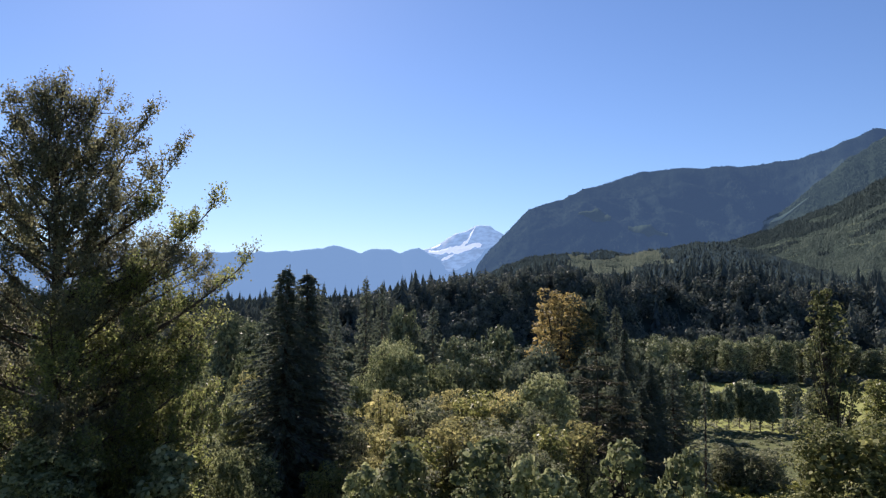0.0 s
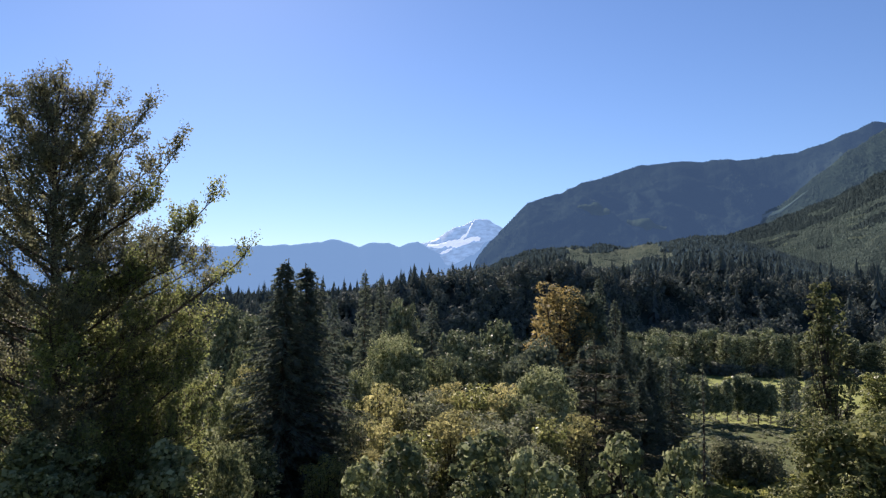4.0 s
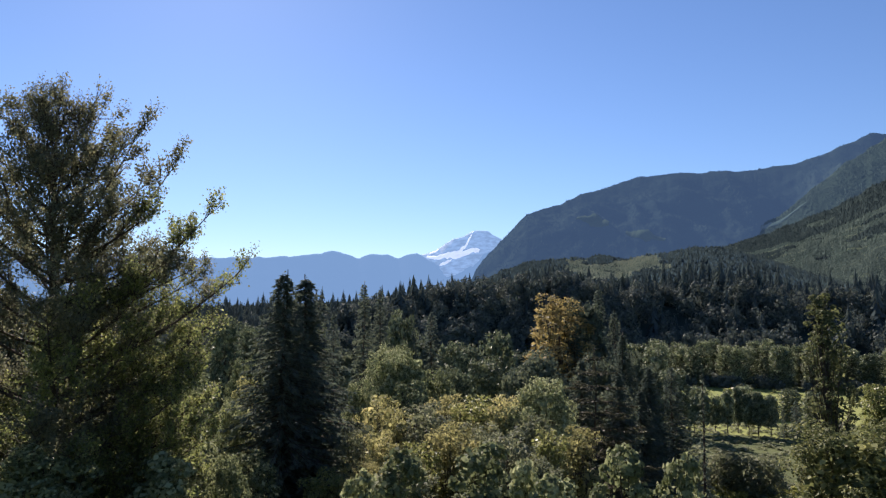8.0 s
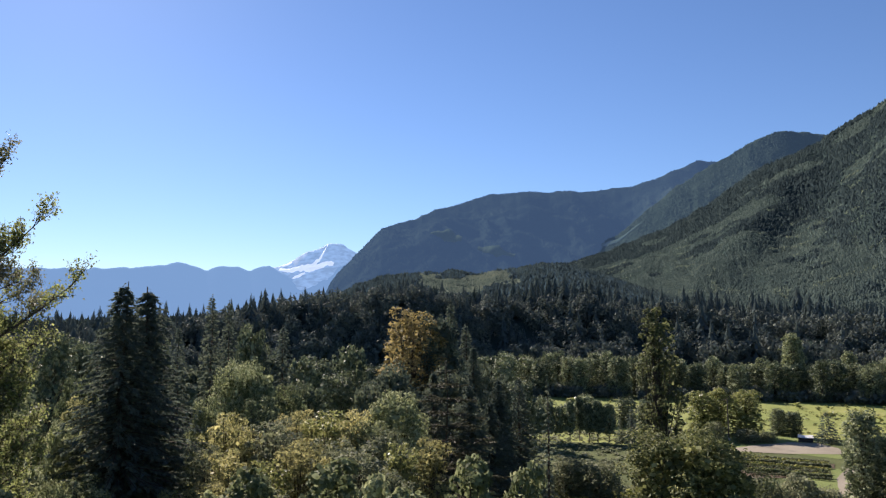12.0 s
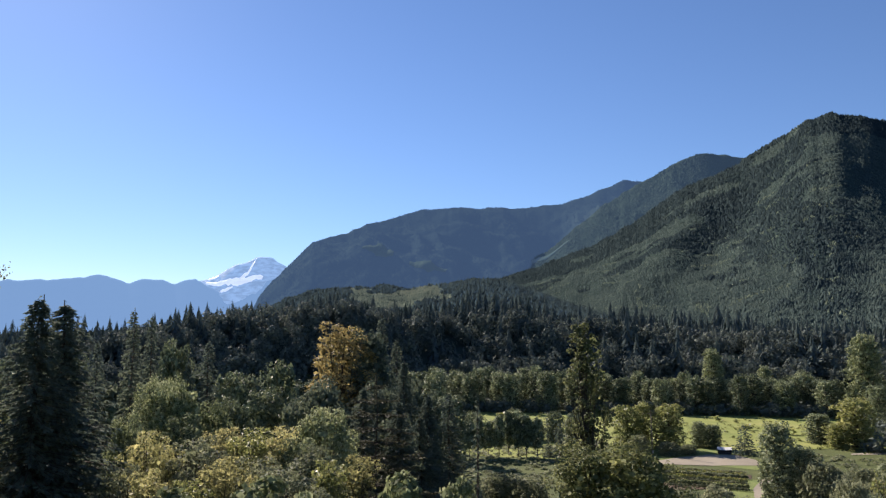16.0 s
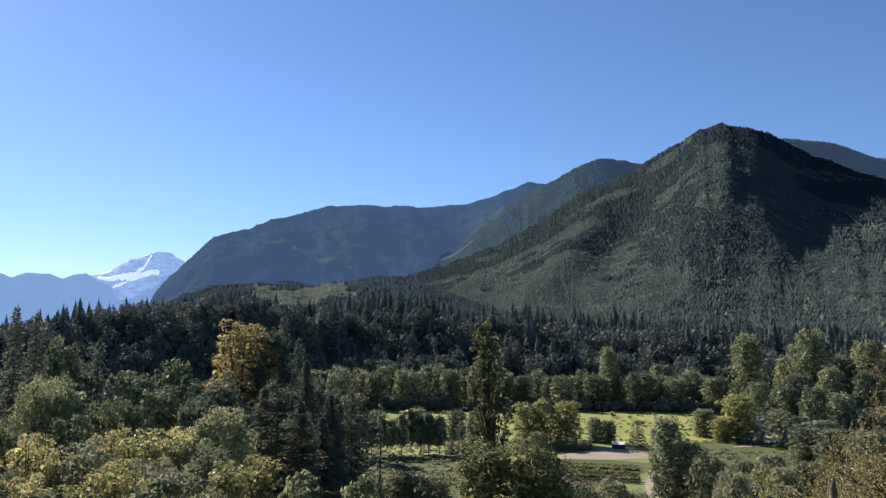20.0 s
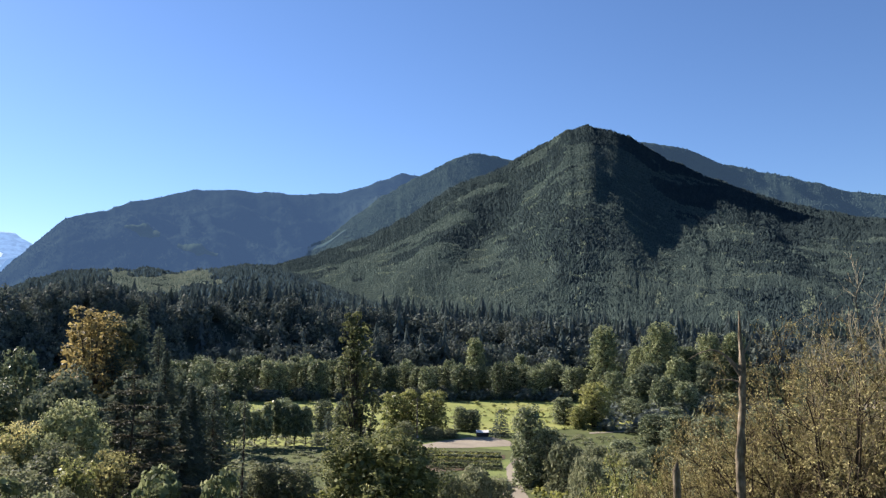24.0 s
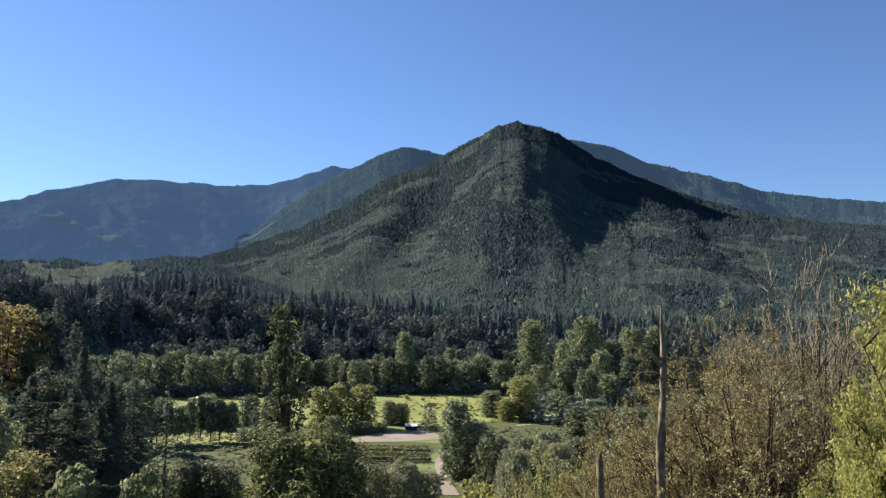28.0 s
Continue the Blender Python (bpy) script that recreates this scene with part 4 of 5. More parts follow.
kinds = [broadleaf("alder_tree", 221 + k, 16, 5.5, 11000, 0.17, M_YELLOW, "yellow-green alder with thin autumn foliage", fill=0.12, foot=0.9, top=0.6, lobes=130, lobe=0.09, ragged=0.45, twigs=1) for k in range(2)]
plant(kinds, GOLD, 13, "yellowing alders")
done(kinds)
kinds = [broadleaf("alder_tree", 225 + k, 16, 5.5, 11000, 0.17, m, text, fill=0.15, foot=0.9, top=0.6, lobes=130, lobe=0.09, ragged=0.42, twigs=1)
         for k, (m, text) in enumerate(((M_WILLOW, "grey-green alder with thin foliage"), (M_BLOTCH, "yellow-green leafy alder on the slope"), (M_MAPLE, "dull green alder with glossy leaves"), (M_OLIVE, "olive-green alder with thin foliage"), (M_WILLOW, "grey-green alder with thin foliage")))]
plant(kinds, GREEN, 13, "slope alders")
done(kinds)
SUNNY_FIELD = [q for q in BROAD_MID[4:] if 29 < q[0] < 33 or q[0] in (44.4, 43.3, 26.8)]
kinds = [broadleaf("broadleaf_tree", 231 + k, 20, 9, 5600, 0.40, M_POPLAR, "green broadleaf tree in the valley", fill=0.3, twigs=0, lobes=120, lobe=0.105, foot=0.85, bare=0.03) for k in range(3)]
plant(kinds, [q for q in BROAD_MID[:1] + BROAD_MID[4:] + BROAD_EAST if q not in SUNNY_FIELD], 14, "valley broadleaf trees")
done(kinds)
# Brighter, yellower leaf colour than the other field trees puts in their sunlit look.
kinds = [broadleaf("broadleaf_tree", 238 + k, 14, 9, 5200, 0.36, M_BLOTCH, "sunlit yellow-green tree beside the farm yard", fill=0.2, twigs=1, lobes=90, lobe=0.105, foot=0.75, bare=0.06, ragged=0.4) for k in range(2)]
plant(kinds, SUNNY_FIELD, 14, "sunlit field trees")
done(kinds)
kinds = [broadleaf("broadleaf_tree", 235 + k, 20, 9, 5200, 0.42, M_SHADE, "dark green broadleaf tree among conifers", fill=0.35, twigs=0, lobes=110, lobe=0.105, foot=0.85, bare=0.03) for k in range(2)]
plant(kinds, BROAD_MID[2:4] + BROAD_DARK, 24, "dark valley trees")
done(kinds)
kinds = [broadleaf("cottonwood_tree", 241, 30, 10, 9000, 0.36, M_ORANGE, "cottonwood turned orange in autumn", fill=0.2, foot=0.8, lobes=120, lobe=0.10, top=0.65)]
plant(kinds, BROAD_MID[1:2], 15, "orange cottonwood")
done(kinds)
kinds = [broadleaf("field_tree", 251 + k, 10, 5, 2400, 0.42, M_POPLAR, "small dark tree with a bare stem beside the field", twigs=0, fill=0.2, bare=0.26, lobes=34, lobe=0.15, top=0.5) for k in range(2)]
plant(kinds, ORCHARD, 16, "row of field trees")
done(kinds)
kinds = [broadleaf("poplar_tree", 261 + k, 27, 12, 8000, 0.46, M_TALL, "tall grey-green poplar behind the meadow", fill=0.3, twigs=0, sides=3, lobes=170, lobe=0.08, top=0.45, foot=0.85, ragged=0.2, bare=0.02) for k in range(3)]
plant(kinds, POPLAR, 17, "tall poplars")
HEDGE = [(b, 234 + 3 * math.sin(b * 3), 7.5 + 1.5 * math.sin(b * 2.1), 8) for b in np.arange(14, 27, 1.5)]
done(kinds)
kinds = [broadleaf("poplar_tree", 265 + k, 20, 9, 3800, 0.44, M_POPLAR, "slender poplar in a dense belt behind the meadow", fill=0.3, twigs=0, sides=3, lobes=120, lobe=0.095, top=0.62, foot=1.0, ragged=0.2, bare=0.0) for k in range(3)]
BELT = [(b + random.Random(int(b * 10)).uniform(-0.25, 0.25), 336 + 10 * math.sin(b * 2.3), 17.8 - 2.8 * min(1, max(0, (b - 26) / 4)) + 1.2 * math.sin(b * 1.7) + 1.0 * math.sin(b * 7.1), 9.5 + 1.2 * math.sin(b * 5.3)) for b in np.arange(13.5, 44, 0.6)]
plant(kinds, BELT, 18, "belt of poplars")
done(kinds)
kinds = [broadleaf("broadleaf_tree", 271 + k, 14, 11, 3000, 0.52, M_POPLAR, "rounded green tree at the edge of the meadow", fill=0.3, twigs=0, sides=3, lobes=75, lobe=0.115, foot=0.75, bare=0.03) for k in range(3)]
plant(kinds, HEDGE, 23, "hedge beyond the field trees")
plant(kinds, BROAD_FAR, 19, "meadow edge trees")
done(kinds)
kinds = [broadleaf("broadleaf_tree", 275 + k, 14, 11, 2400, 0.6, m, text, fill=0.3, twigs=0, sides=3, lobes=85, lobe=0.11, foot=0.85, bare=0.03) for k, (m, text) in enumerate(((M_SHADE, "dark green broadleaf tree in the valley woods"), (M_SHADE, "dark green broadleaf tree in the valley woods"), (M_POPLAR, "grey-green broadleaf tree in the valley woods")))]
LEFTWOOD = [(b, 250 + 60 * math.sin(b * 5.1), 20 + 5 * math.sin(b * 3.3), 13) for b in np.arange(-34, 13, 1.2)]
plant(kinds, LEFTWOOD, 20, "valley floor woods")
EASTWOOD = [(b, 330 + 50 * math.sin(b * 5.7), 13 + 5 * math.sin(b * 2.9), 13) for b in np.arange(47, 78, 1.35)]
plant(kinds, EASTWOOD, 21, "woods beyond the meadow")
done(kinds)
kinds = [broadleaf("willow_shrub", 281 + k, 6, 8, 4200, 0.32, M_WILLOW, "grey-green willow bush on the valley floor", fill=0.3, bare=0.0, twigs=0, lobes=80, lobe=0.10, top=0.4, foot=0.9, category="shrub", slim=0.4) for k in range(2)]
plant(kinds, WILLOW, 22, "willow bushes")
done(kinds)

# ivy-clad spire
kinds = [broadleaf("ivy_clad_tree", 151, 32, 7.0, 9500, 0.36, M_IVY, "tall ragged dead tree clad in dark ivy", fill=0.06, lobes=150, lobe=0.10, top=0.22, foot=0.9, ragged=0.62, bare=0.02, twigs=1)]
plant(kinds, [(27.1, 110, 32.6, 7.6)], 31, "ivy spire")
done(kinds)
kinds = [conifer("fir_tree", 161, 20, 6, 150, 26, 0.8, M_FIR, "dark green fir behind bare shrubs")]
plant(kinds, [(65.9, 62, 33.9, 4.6), (68.4, 55, 31.2, 6.0)], 32, "firs on the slope")
done(kinds)


# ---- the great cottonwood ----
def sticks(o, e, r0, r1, sag=0.0):
    """Thin three-sided twigs from the points o to the points e."""
    d = unit(e - o)
    u = unit(np.cross(d, np.where(np.abs(d[:, 2:3]) > 0.9, [[1.0, 0, 0]], [[0, 0, 1.0]])))
    v = np.cross(d, u)
    k = np.arange(3) * 2 * math.pi / 3
    ring = np.cos(k)[None, :, None] * u[:, None] + np.sin(k)[None, :, None] * v[:, None]
    mid = (o + e) / 2 + [0, 0, sag]
    pts = np.concatenate([o[:, None] + ring * np.reshape(r0, (-1, 1, 1)), mid[:, None] + ring * np.reshape((r0 + r1) / 2, (-1, 1, 1)), e[:, None] + ring * np.reshape(r1, (-1, 1, 1))], 1)
    f = np.array([[a + j, a + (j + 1) % 3, a + 3 + (j + 1) % 3, a + 3 + j] for a in (0, 3) for j in range(3)])
    return pts.reshape(-1, 3), (np.arange(len(o))[:, None, None] * 9 + f[None]).reshape(-1, 4)


def joined(*meshes):
    vs, fs, base = [], [], 0
    for v, f in meshes:
        vs.append(v)
        fs.append(f + base)
        base += len(v)
    return np.concatenate(vs), np.concatenate(fs)


def cottonwood(seed, lift, label):
    """A great tree with rising limbs and upright leafy shoots; lift is the height of the eye above its foot."""
    rng = np.random.default_rng(seed)
    ob = new("cottonwood_tree")
    h = lift + 12.1
    t = np.linspace(0, 1, 14)
    trunk = np.stack([0.35 * np.sin(t * 5) * t, 0.4 * np.cos(t * 5) * t, t * h], 1)
    v, f = tubes([(trunk, 0.40 * (1 - t) ** 0.8 + 0.012)], 10)
    child("trunk", raw_mesh("trunk", v, f, M_BARK, True), ob)
    # limbs: reach to the east, reach to the north, height of the tip and of the fork above the eye
    limbs = [
        (2.2, -0.6, 10.7, 5.8), (4.0, 0.6, 10.2, 3.4), (5.8, 0.0, 7.9, 1.4), (7.8, 0.6, 5.5, -1.2), (9.6, 0.0, 2.2, -3.6),
        (7.6, 1.0, -0.6, -6.0), (7.6, -1.0, -3.6, -8.2), (8.0, 1.0, -6.6, -10.6), (7.4, -0.8, -9.6, -13.0), (-2.2, 0.0, 11.2, 6.2), (-1.0, 1.0, 11.7, 7.6),
        (-4.4, 0.6, 10.6, 4.2), (-6.4, -0.6, 8.0, 1.6), (1.1, 0.6, 11.4, 7.2), (-8.2, 0.0, 4.2, -1.4), (-8.8, 1.0, 0.2, -5.0), (3.0, -2.0, 8.6, 2.4), (-3.0, -2.4, 9.0, 2.6), (0.4, -2.6, 9.8, 4.0),
    ]
    reach_z, reach_r = [-18, -10, -4, 1, 4, 7, 10, 12.5], [7.0, 7.4, 7.6, 7.4, 6.6, 5.4, 3.6, 1.2]
    count = 60
    for i in range(count):
        fork = -16 + 23.5 * ((i + rng.uniform(0, 0.9)) / count)
        tip = min(fork + rng.uniform(2.2, 4.6), 11.0)
        a, rad = i * 2.39996 + rng.uniform(-0.3, 0.3), np.interp(tip, reach_z, reach_r) * rng.uniform(0.6, 0.98)
        limbs.append((math.cos(a) * rad, math.sin(a) * rad, tip, fork))
    for i in range(16):
        fork, a, rad = 6.5 + 4.4 * i / 16, i * 2.39996, rng.uniform(0.5, 1.5) * (1.25 - i / 20)
        limbs.append((math.cos(a) * rad, math.sin(a) * rad, min(fork + rng.uniform(0.7, 1.6), 12.2), fork))
    for i in range(34):
        fork = -14 + 17 * (i + rng.uniform(0, 0.9)) / 34
        tip, a = fork + rng.uniform(1.6, 4.0), radians(rng.uniform(-75, 60))
        rad = np.interp(tip, reach_z, reach_r) * rng.uniform(0.7, 1.05)
        limbs.append((math.cos(a) * rad, math.sin(a) * rad, tip, fork))
    base, way, density = [], [], []
    for x, y, tip, fork in limbs:
        start = np.array([np.interp(fork + lift, trunk[:, 2], trunk[:, c]) for c in range(2)] + [fork + lift])
        end = np.array([x, y, tip + lift])
        rad = math.hypot(x, y)
        q = np.linspace(0, 1, 9)[:, None]
        line = start * (1 - q) + end * q
        line[:, 2] -= 0.10 * (tip - fork) * np.sin(q[:, 0] * math.pi)
        line += np.cumsum(rng.normal(0, 0.035, line.shape), 0) * q
        r0 = 0.035 + 0.012 * rad
        paths = [(line, r0 * (1 - 0.88 * q[:, 0]) + 0.008)]
        out = unit(np.array([x, y, 0.0]) + 1e-6)
        side = np.array([-out[1], out[0], 0])
        k = int(7 + 1.1 * rad)
        for j in range(k + 1):
            g = min(0.18 + 0.84 * (j + rng.uniform(0, 1)) / k, 1.0)
            o = np.array([np.interp(g, q[:, 0], line[:, c]) for c in range(3)])
            d = unit(out * rng.uniform(0.2, 0.9) + side * rng.uniform(-1.2, 1.2) + np.array([0, 0, rng.uniform(-0.1, 1.1)]))
            L = rng.uniform(0.9, 2.3) * (1.15 - 0.5 * g)
            paths.append((np.stack([o, o + d * L * 0.5 - [0, 0, 0.04], o + d * L]), np.array([0.026, 0.017, 0.007])))
            for m in rng.uniform(0.2, 1.0, 7):
                base.append(o + d * L * m)
                way.append(unit(d * 0.35 + [0, 0, 0.95] + rng.normal(0, 0.32, 3)) * rng.uniform(0.45, 1.05))
                density.append(rng.uniform(0.15, 1.0) ** 1.8 * (1.5 if tip < -1 else 0.35 if rad < 1.7 else 1.0))
        v, f = tubes(paths, 4)
        child("limb", raw_mesh("limb", v, f, M_BARK, True), ob)
    base, way, density = np.array(base), np.array(way), np.array(density)
    v, f = sticks(base, base + way, np.full(len(base), 0.010), np.full(len(base), 0.004))
    tagged(child("shoot_spray", raw_mesh("shoot_spray", v, f, M_BARK, True), ob), kind="stuff")
    n = 250000
    k = rng.choice(len(base), n, p=density / density.sum())
    m = rng.uniform(0.05, 1.08, n)[:, None]
    off = rng.normal(size=(n, 3)) * 0.19 * (1.15 - 0.6 * m)
    pos = base[k] + way[k] * m + off
    # Brighter leaf colour to the east and low down paints sunlight into the crown.
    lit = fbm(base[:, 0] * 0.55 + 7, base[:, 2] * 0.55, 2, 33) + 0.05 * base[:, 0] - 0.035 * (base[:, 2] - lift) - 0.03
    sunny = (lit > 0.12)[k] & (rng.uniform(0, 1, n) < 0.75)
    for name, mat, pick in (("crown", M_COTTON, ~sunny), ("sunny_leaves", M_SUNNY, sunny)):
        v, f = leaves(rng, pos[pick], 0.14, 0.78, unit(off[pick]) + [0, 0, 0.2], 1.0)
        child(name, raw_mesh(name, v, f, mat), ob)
    return tagged(ob, label, "tree")


p = spot(-26.9, 45, 0.2)
cottonwood(301, EYE - p.z, "great cottonwood with thinning olive leaves and dark limbs").matrix_basis = pose(p.x, p.y, p.z)


# ---- bare shrubs and dead wood on the slope ----
def many_stems(name, seed, h, w, stems, n, size, mat, bark, label, category="shrub", slim=0.45, loose=0.9, tipgap=0.0, thick=1.0, twiggy=6, forks=13, bend=0.15):
    rng = np.random.default_rng(seed)
    ob, tips = new(name), []
    for i in range(stems):
        a = i * 2.39996 + rng.uniform(-0.5, 0.5)
        rad = w * 0.5 * math.sqrt((i + 0.5) / stems) * rng.uniform(0.75, 1.15)
        top = h * (1 - 0.32 * (rad / (w * 0.5)) ** 1.6) * rng.uniform(0.86, 1.02)
        q = np.linspace(0, 1, 9)[:, None]
        end = np.array([math.cos(a) * rad, math.sin(a) * rad, top])
        line = end * q
        line[:, :2] *= q ** bend
        line += np.cumsum(rng.normal(0, 0.05, line.shape), 0) * q
        r0 = rng.uniform(0.05, 0.11) * thick
        paths = [(line, r0 * (1 - 0.92 * q[:, 0]) + 0.004)]
        for j in range(forks):
            g = 0.3 + 0.68 * (j + rng.uniform(0, 1)) / forks
            o = np.array([np.interp(g, q[:, 0], line[:, c]) for c in range(3)])
            b = rng.uniform(0, 6.28)
            d = unit(np.array([math.cos(b), math.sin(b), rng.uniform(0.4, 1.6)]))
            L = h * rng.uniform(0.07, 0.16) * (1.25 - g)
            L = max(L, 0.5)
            e = o + d * L
            paths.append((np.stack([o, o + d * L * 0.5 + rng.normal(0, 0.04, 3), e]), np.array([0.020 + r0 * 0.15, 0.015, 0.006])))
            for m in range(twiggy):
                g2 = rng.uniform(0.3, 1)
                o2 = o + d * L * g2
                d2 = unit(d + rng.normal(0, 0.7, 3) + [0, 0, 0.3])
                L2 = rng.uniform(0.3, 0.8)
                paths.append((np.stack([o2, o2 + d2 * L2 * 0.5 + rng.normal(0, 0.03, 3), o2 + d2 * L2]), np.array([0.011, 0.008, 0.004]) * thick))
                tips += [o2 + d2 * L2 * 0.55, o2 + d2 * L2]
        v, f = tubes(paths[:1], 6)
        thin = [q for q in paths[1:] if q[1][0] < 0.0199]
        v2, f2 = tubes([q for q in paths[1:] if q[1][0] >= 0.0199], 3)
        stem = child("stem", raw_mesh("stem", v, f, M_STEM, True), ob)
        tagged(child("branch_spray", raw_mesh("branch_spray", v2, f2, M_STEM, True), stem), kind="stuff")
        v, f = tubes(thin, 3)
        tagged(child("twig_spray", raw_mesh("twig_spray", v, f, bark, True), stem), kind="stuff")
    tips = np.array(tips)
    if tipgap:
        tips = tips[tips[:, 2] < h * tipgap]
    lots = rng.uniform(0, 1, len(tips)) ** 2
    k = rng.choice(len(tips), n, p=lots / lots.sum())
    off = rng.normal(size=(n, 3))
    v, f = leaves(rng, tips[k] + off * 0.12, size, slim, unit(off) + [0, 0, 0.2], loose)
    child("crown", raw_mesh("crown", v, f, mat), ob)
    ob["high"], ob["wide"] = h, w
    return tagged(ob, label, category)


def vine_clump(name, seed, h, w, stems, n, size, mat, bark, label, spread=1.3, forks=10, twigs=6, straight=0.1, tipgap=1.0, thick=1.0):
    """Stems that fan out from one root and fork into ever finer twigs with a few curled leaves."""
    rng = np.random.default_rng(seed)
    ob, tips = new(name), []
    q = np.linspace(0, 1, 10)
    for i in range(stems):
        a = i * 2.39996 + rng.uniform(-0.5, 0.5)
        rad = w * 0.5 * math.sqrt((i + 0.5) / stems) * rng.uniform(0.8, 1.12)
        top = h * (1 - 0.40 * (rad / (w * 0.5)) ** 1.7) * rng.uniform(0.86, 1.02)
        line = np.stack([math.cos(a) * rad * q ** spread, math.sin(a) * rad * q ** spread, top * (1 - (1 - q) ** 1.2)], 1)
        line += np.cumsum(rng.normal(0, 0.05, line.shape), 0) * q[:, None]
        r0 = rng.uniform(0.06, 0.14) * thick
        v, f = tubes([(line, r0 * (1 - 0.93 * q) + 0.005)], 6)
        stem = child("stem", raw_mesh("stem", v, f, M_STEM, True), ob)
        g = 0.16 + 0.82 * (np.arange(forks) + rng.uniform(0, 1, forks)) / forks
        o = np.stack([np.interp(g, q, line[:, c]) for c in range(3)], 1)
        run = unit(np.stack([np.interp(g, q, np.gradient(line[:, c])) for c in range(3)], 1))
        out = np.array([math.cos(a), math.sin(a), 0.0])
        d = unit(run + rng.normal(0, 0.6, (forks, 3)) + out * 0.2)
        L = (h * rng.uniform(0.14, 0.30, forks) * (1.2 - g) + 0.5)[:, None]
        v2, f2 = sticks(o, o + d * L, 0.016 + r0 * 0.28 * (1 - g), np.full(forks, 0.008))
        tagged(child("branch_spray", raw_mesh("branch_spray", v2, f2, M_STEM, True), stem), kind="stuff")
        k = np.repeat(np.arange(forks), twigs)
        m = rng.uniform(0.15, 1.0, len(k))[:, None]
        o2 = o[k] + d[k] * L[k] * m
        d2 = unit(d[k] + rng.normal(0, 0.75, (len(k), 3)) + [0, 0, straight])
        L2 = rng.uniform(0.4, 1.1, (len(k), 1))
        e2 = o2 + d2 * L2
        k3 = np.repeat(np.arange(len(k)), 3)
        o3 = o2[k3] + d2[k3] * L2[k3] * rng.uniform(0.3, 1.0, (len(k3), 1))
        e3 = o3 + unit(d2[k3] + rng.normal(0, 0.85, (len(k3), 3)) + [0, 0, straight * 0.6]) * rng.uniform(0.18, 0.5, (len(k3), 1))
        v3, f3 = joined(sticks(o2, e2, np.full(len(o2), 0.010), np.full(len(o2), 0.005), 0.02), sticks(o3, e3, np.full(len(o3), 0.006), np.full(len(o3), 0.003)))
        tagged(child("twig_spray", raw_mesh("twig_spray", v3, f3, bark, True), stem), kind="stuff")
        tips.append(np.concatenate([e3, o3, (o3 + e3) / 2]))
    tips = np.concatenate(tips)
    tips = tips[tips[:, 2] < h * tipgap]
    lots = rng.uniform(0, 1, len(tips)) ** 2
    k = rng.choice(len(tips), n, p=lots / lots.sum())
    off = rng.normal(size=(n, 3))
    v, f = leaves(rng, tips[k] + off * 0.06, size, 0.5, unit(off) + [0, 0, 0.2], 0.9)
    child("crown", raw_mesh("crown", v, f, mat), ob)
    ob["high"], ob["wide"] = h, w
    return tagged(ob, label, category="shrub")


kinds = [vine_clump("alder_shrub", 401 + k, 13.5, 10, 26, 30000, 0.095, M_DRY, M_TWIG, "many-stemmed alder with dry brown leaves") for k in range(2)]
plant(kinds, [(60.3, 27, 28.5, 10.0), (55.2, 29, 27.2, 8.4), (58.2, 30, 29.6, 8.0), (64.4, 28, 28.2, 7.6), (52.2, 31, 25.6, 6.6), (67.5, 30, 28.6, 6.4), (61.6, 34, 29.0, 7.0)], 41, "dry alders")
done(kinds)
kinds = [vine_clump("alder_shrub", 411, 16, 6, 22, 9000, 0.08, M_DRY, M_TWIGPALE, "many-stemmed alder with pale bare twig tips", spread=1.0, straight=1.3, tipgap=0.9, thick=0.5)]
plant(kinds, [(63.8, 30, 31.2, 6.4), (65.3, 31, 30.0, 4.4)], 42, "bare alder")
done(kinds)
kinds = [many_stems("hazel_bush", 421 + k, 9, 4.6, 12, 11000, 0.14, m, M_TWIG, "yellow-green hazel bush on the slope", forks=9, twiggy=5, bend=0.5) for k, m in enumerate((M_BLOTCH, M_DRY, M_WILLOW))]
plant(kinds, [(46.7, 36, 24.2, 4.0), (49.3, 34, 24.2, 3.6), (51.6, 35, 26.0, 3.6), (43.6, 38, 22.4, 3.8), (53.4, 29, 23.8, 3.6), (57.5, 24, 23.2, 3.2), (45.2, 31, 22.4, 3.2), (48.4, 28, 22.8, 3.0), (62.0, 22, 22.8, 3.0), (41.8, 33, 21.6, 3.0), (55.5, 38, 24.5, 4.5), (50.6, 42, 23.2, 4.5), (47.6, 45, 21.6, 4.5), (44.8, 50, 19.6, 4.5), (59.8, 23, 23.2, 3.0)], 43, "hazel bushes")
done(kinds)
kinds = [many_stems("cherry_bush", 431, 9, 6, 16, 66000, 0.105, M_BRIGHT, M_TWIG, "bright yellow-green leafy bush near the viewpoint", twiggy=6, slim=0.42, loose=0.7, thick=0.5)]
plant(kinds, [(75.8, 13.5, 31.8, 4.4), (72.0, 13.5, 29.6, 3.4), (70.0, 13.5, 28.5, 3.2), (68.0, 14, 27.3, 3.0), (65.8, 14.5, 26.6, 3.0), (63.6, 15, 26.1, 2.8), (71.8, 10.8, 27.4, 3.0), (67.6, 11.5, 26.3, 2.8)], 44, "leafy bushes")
done(kinds)


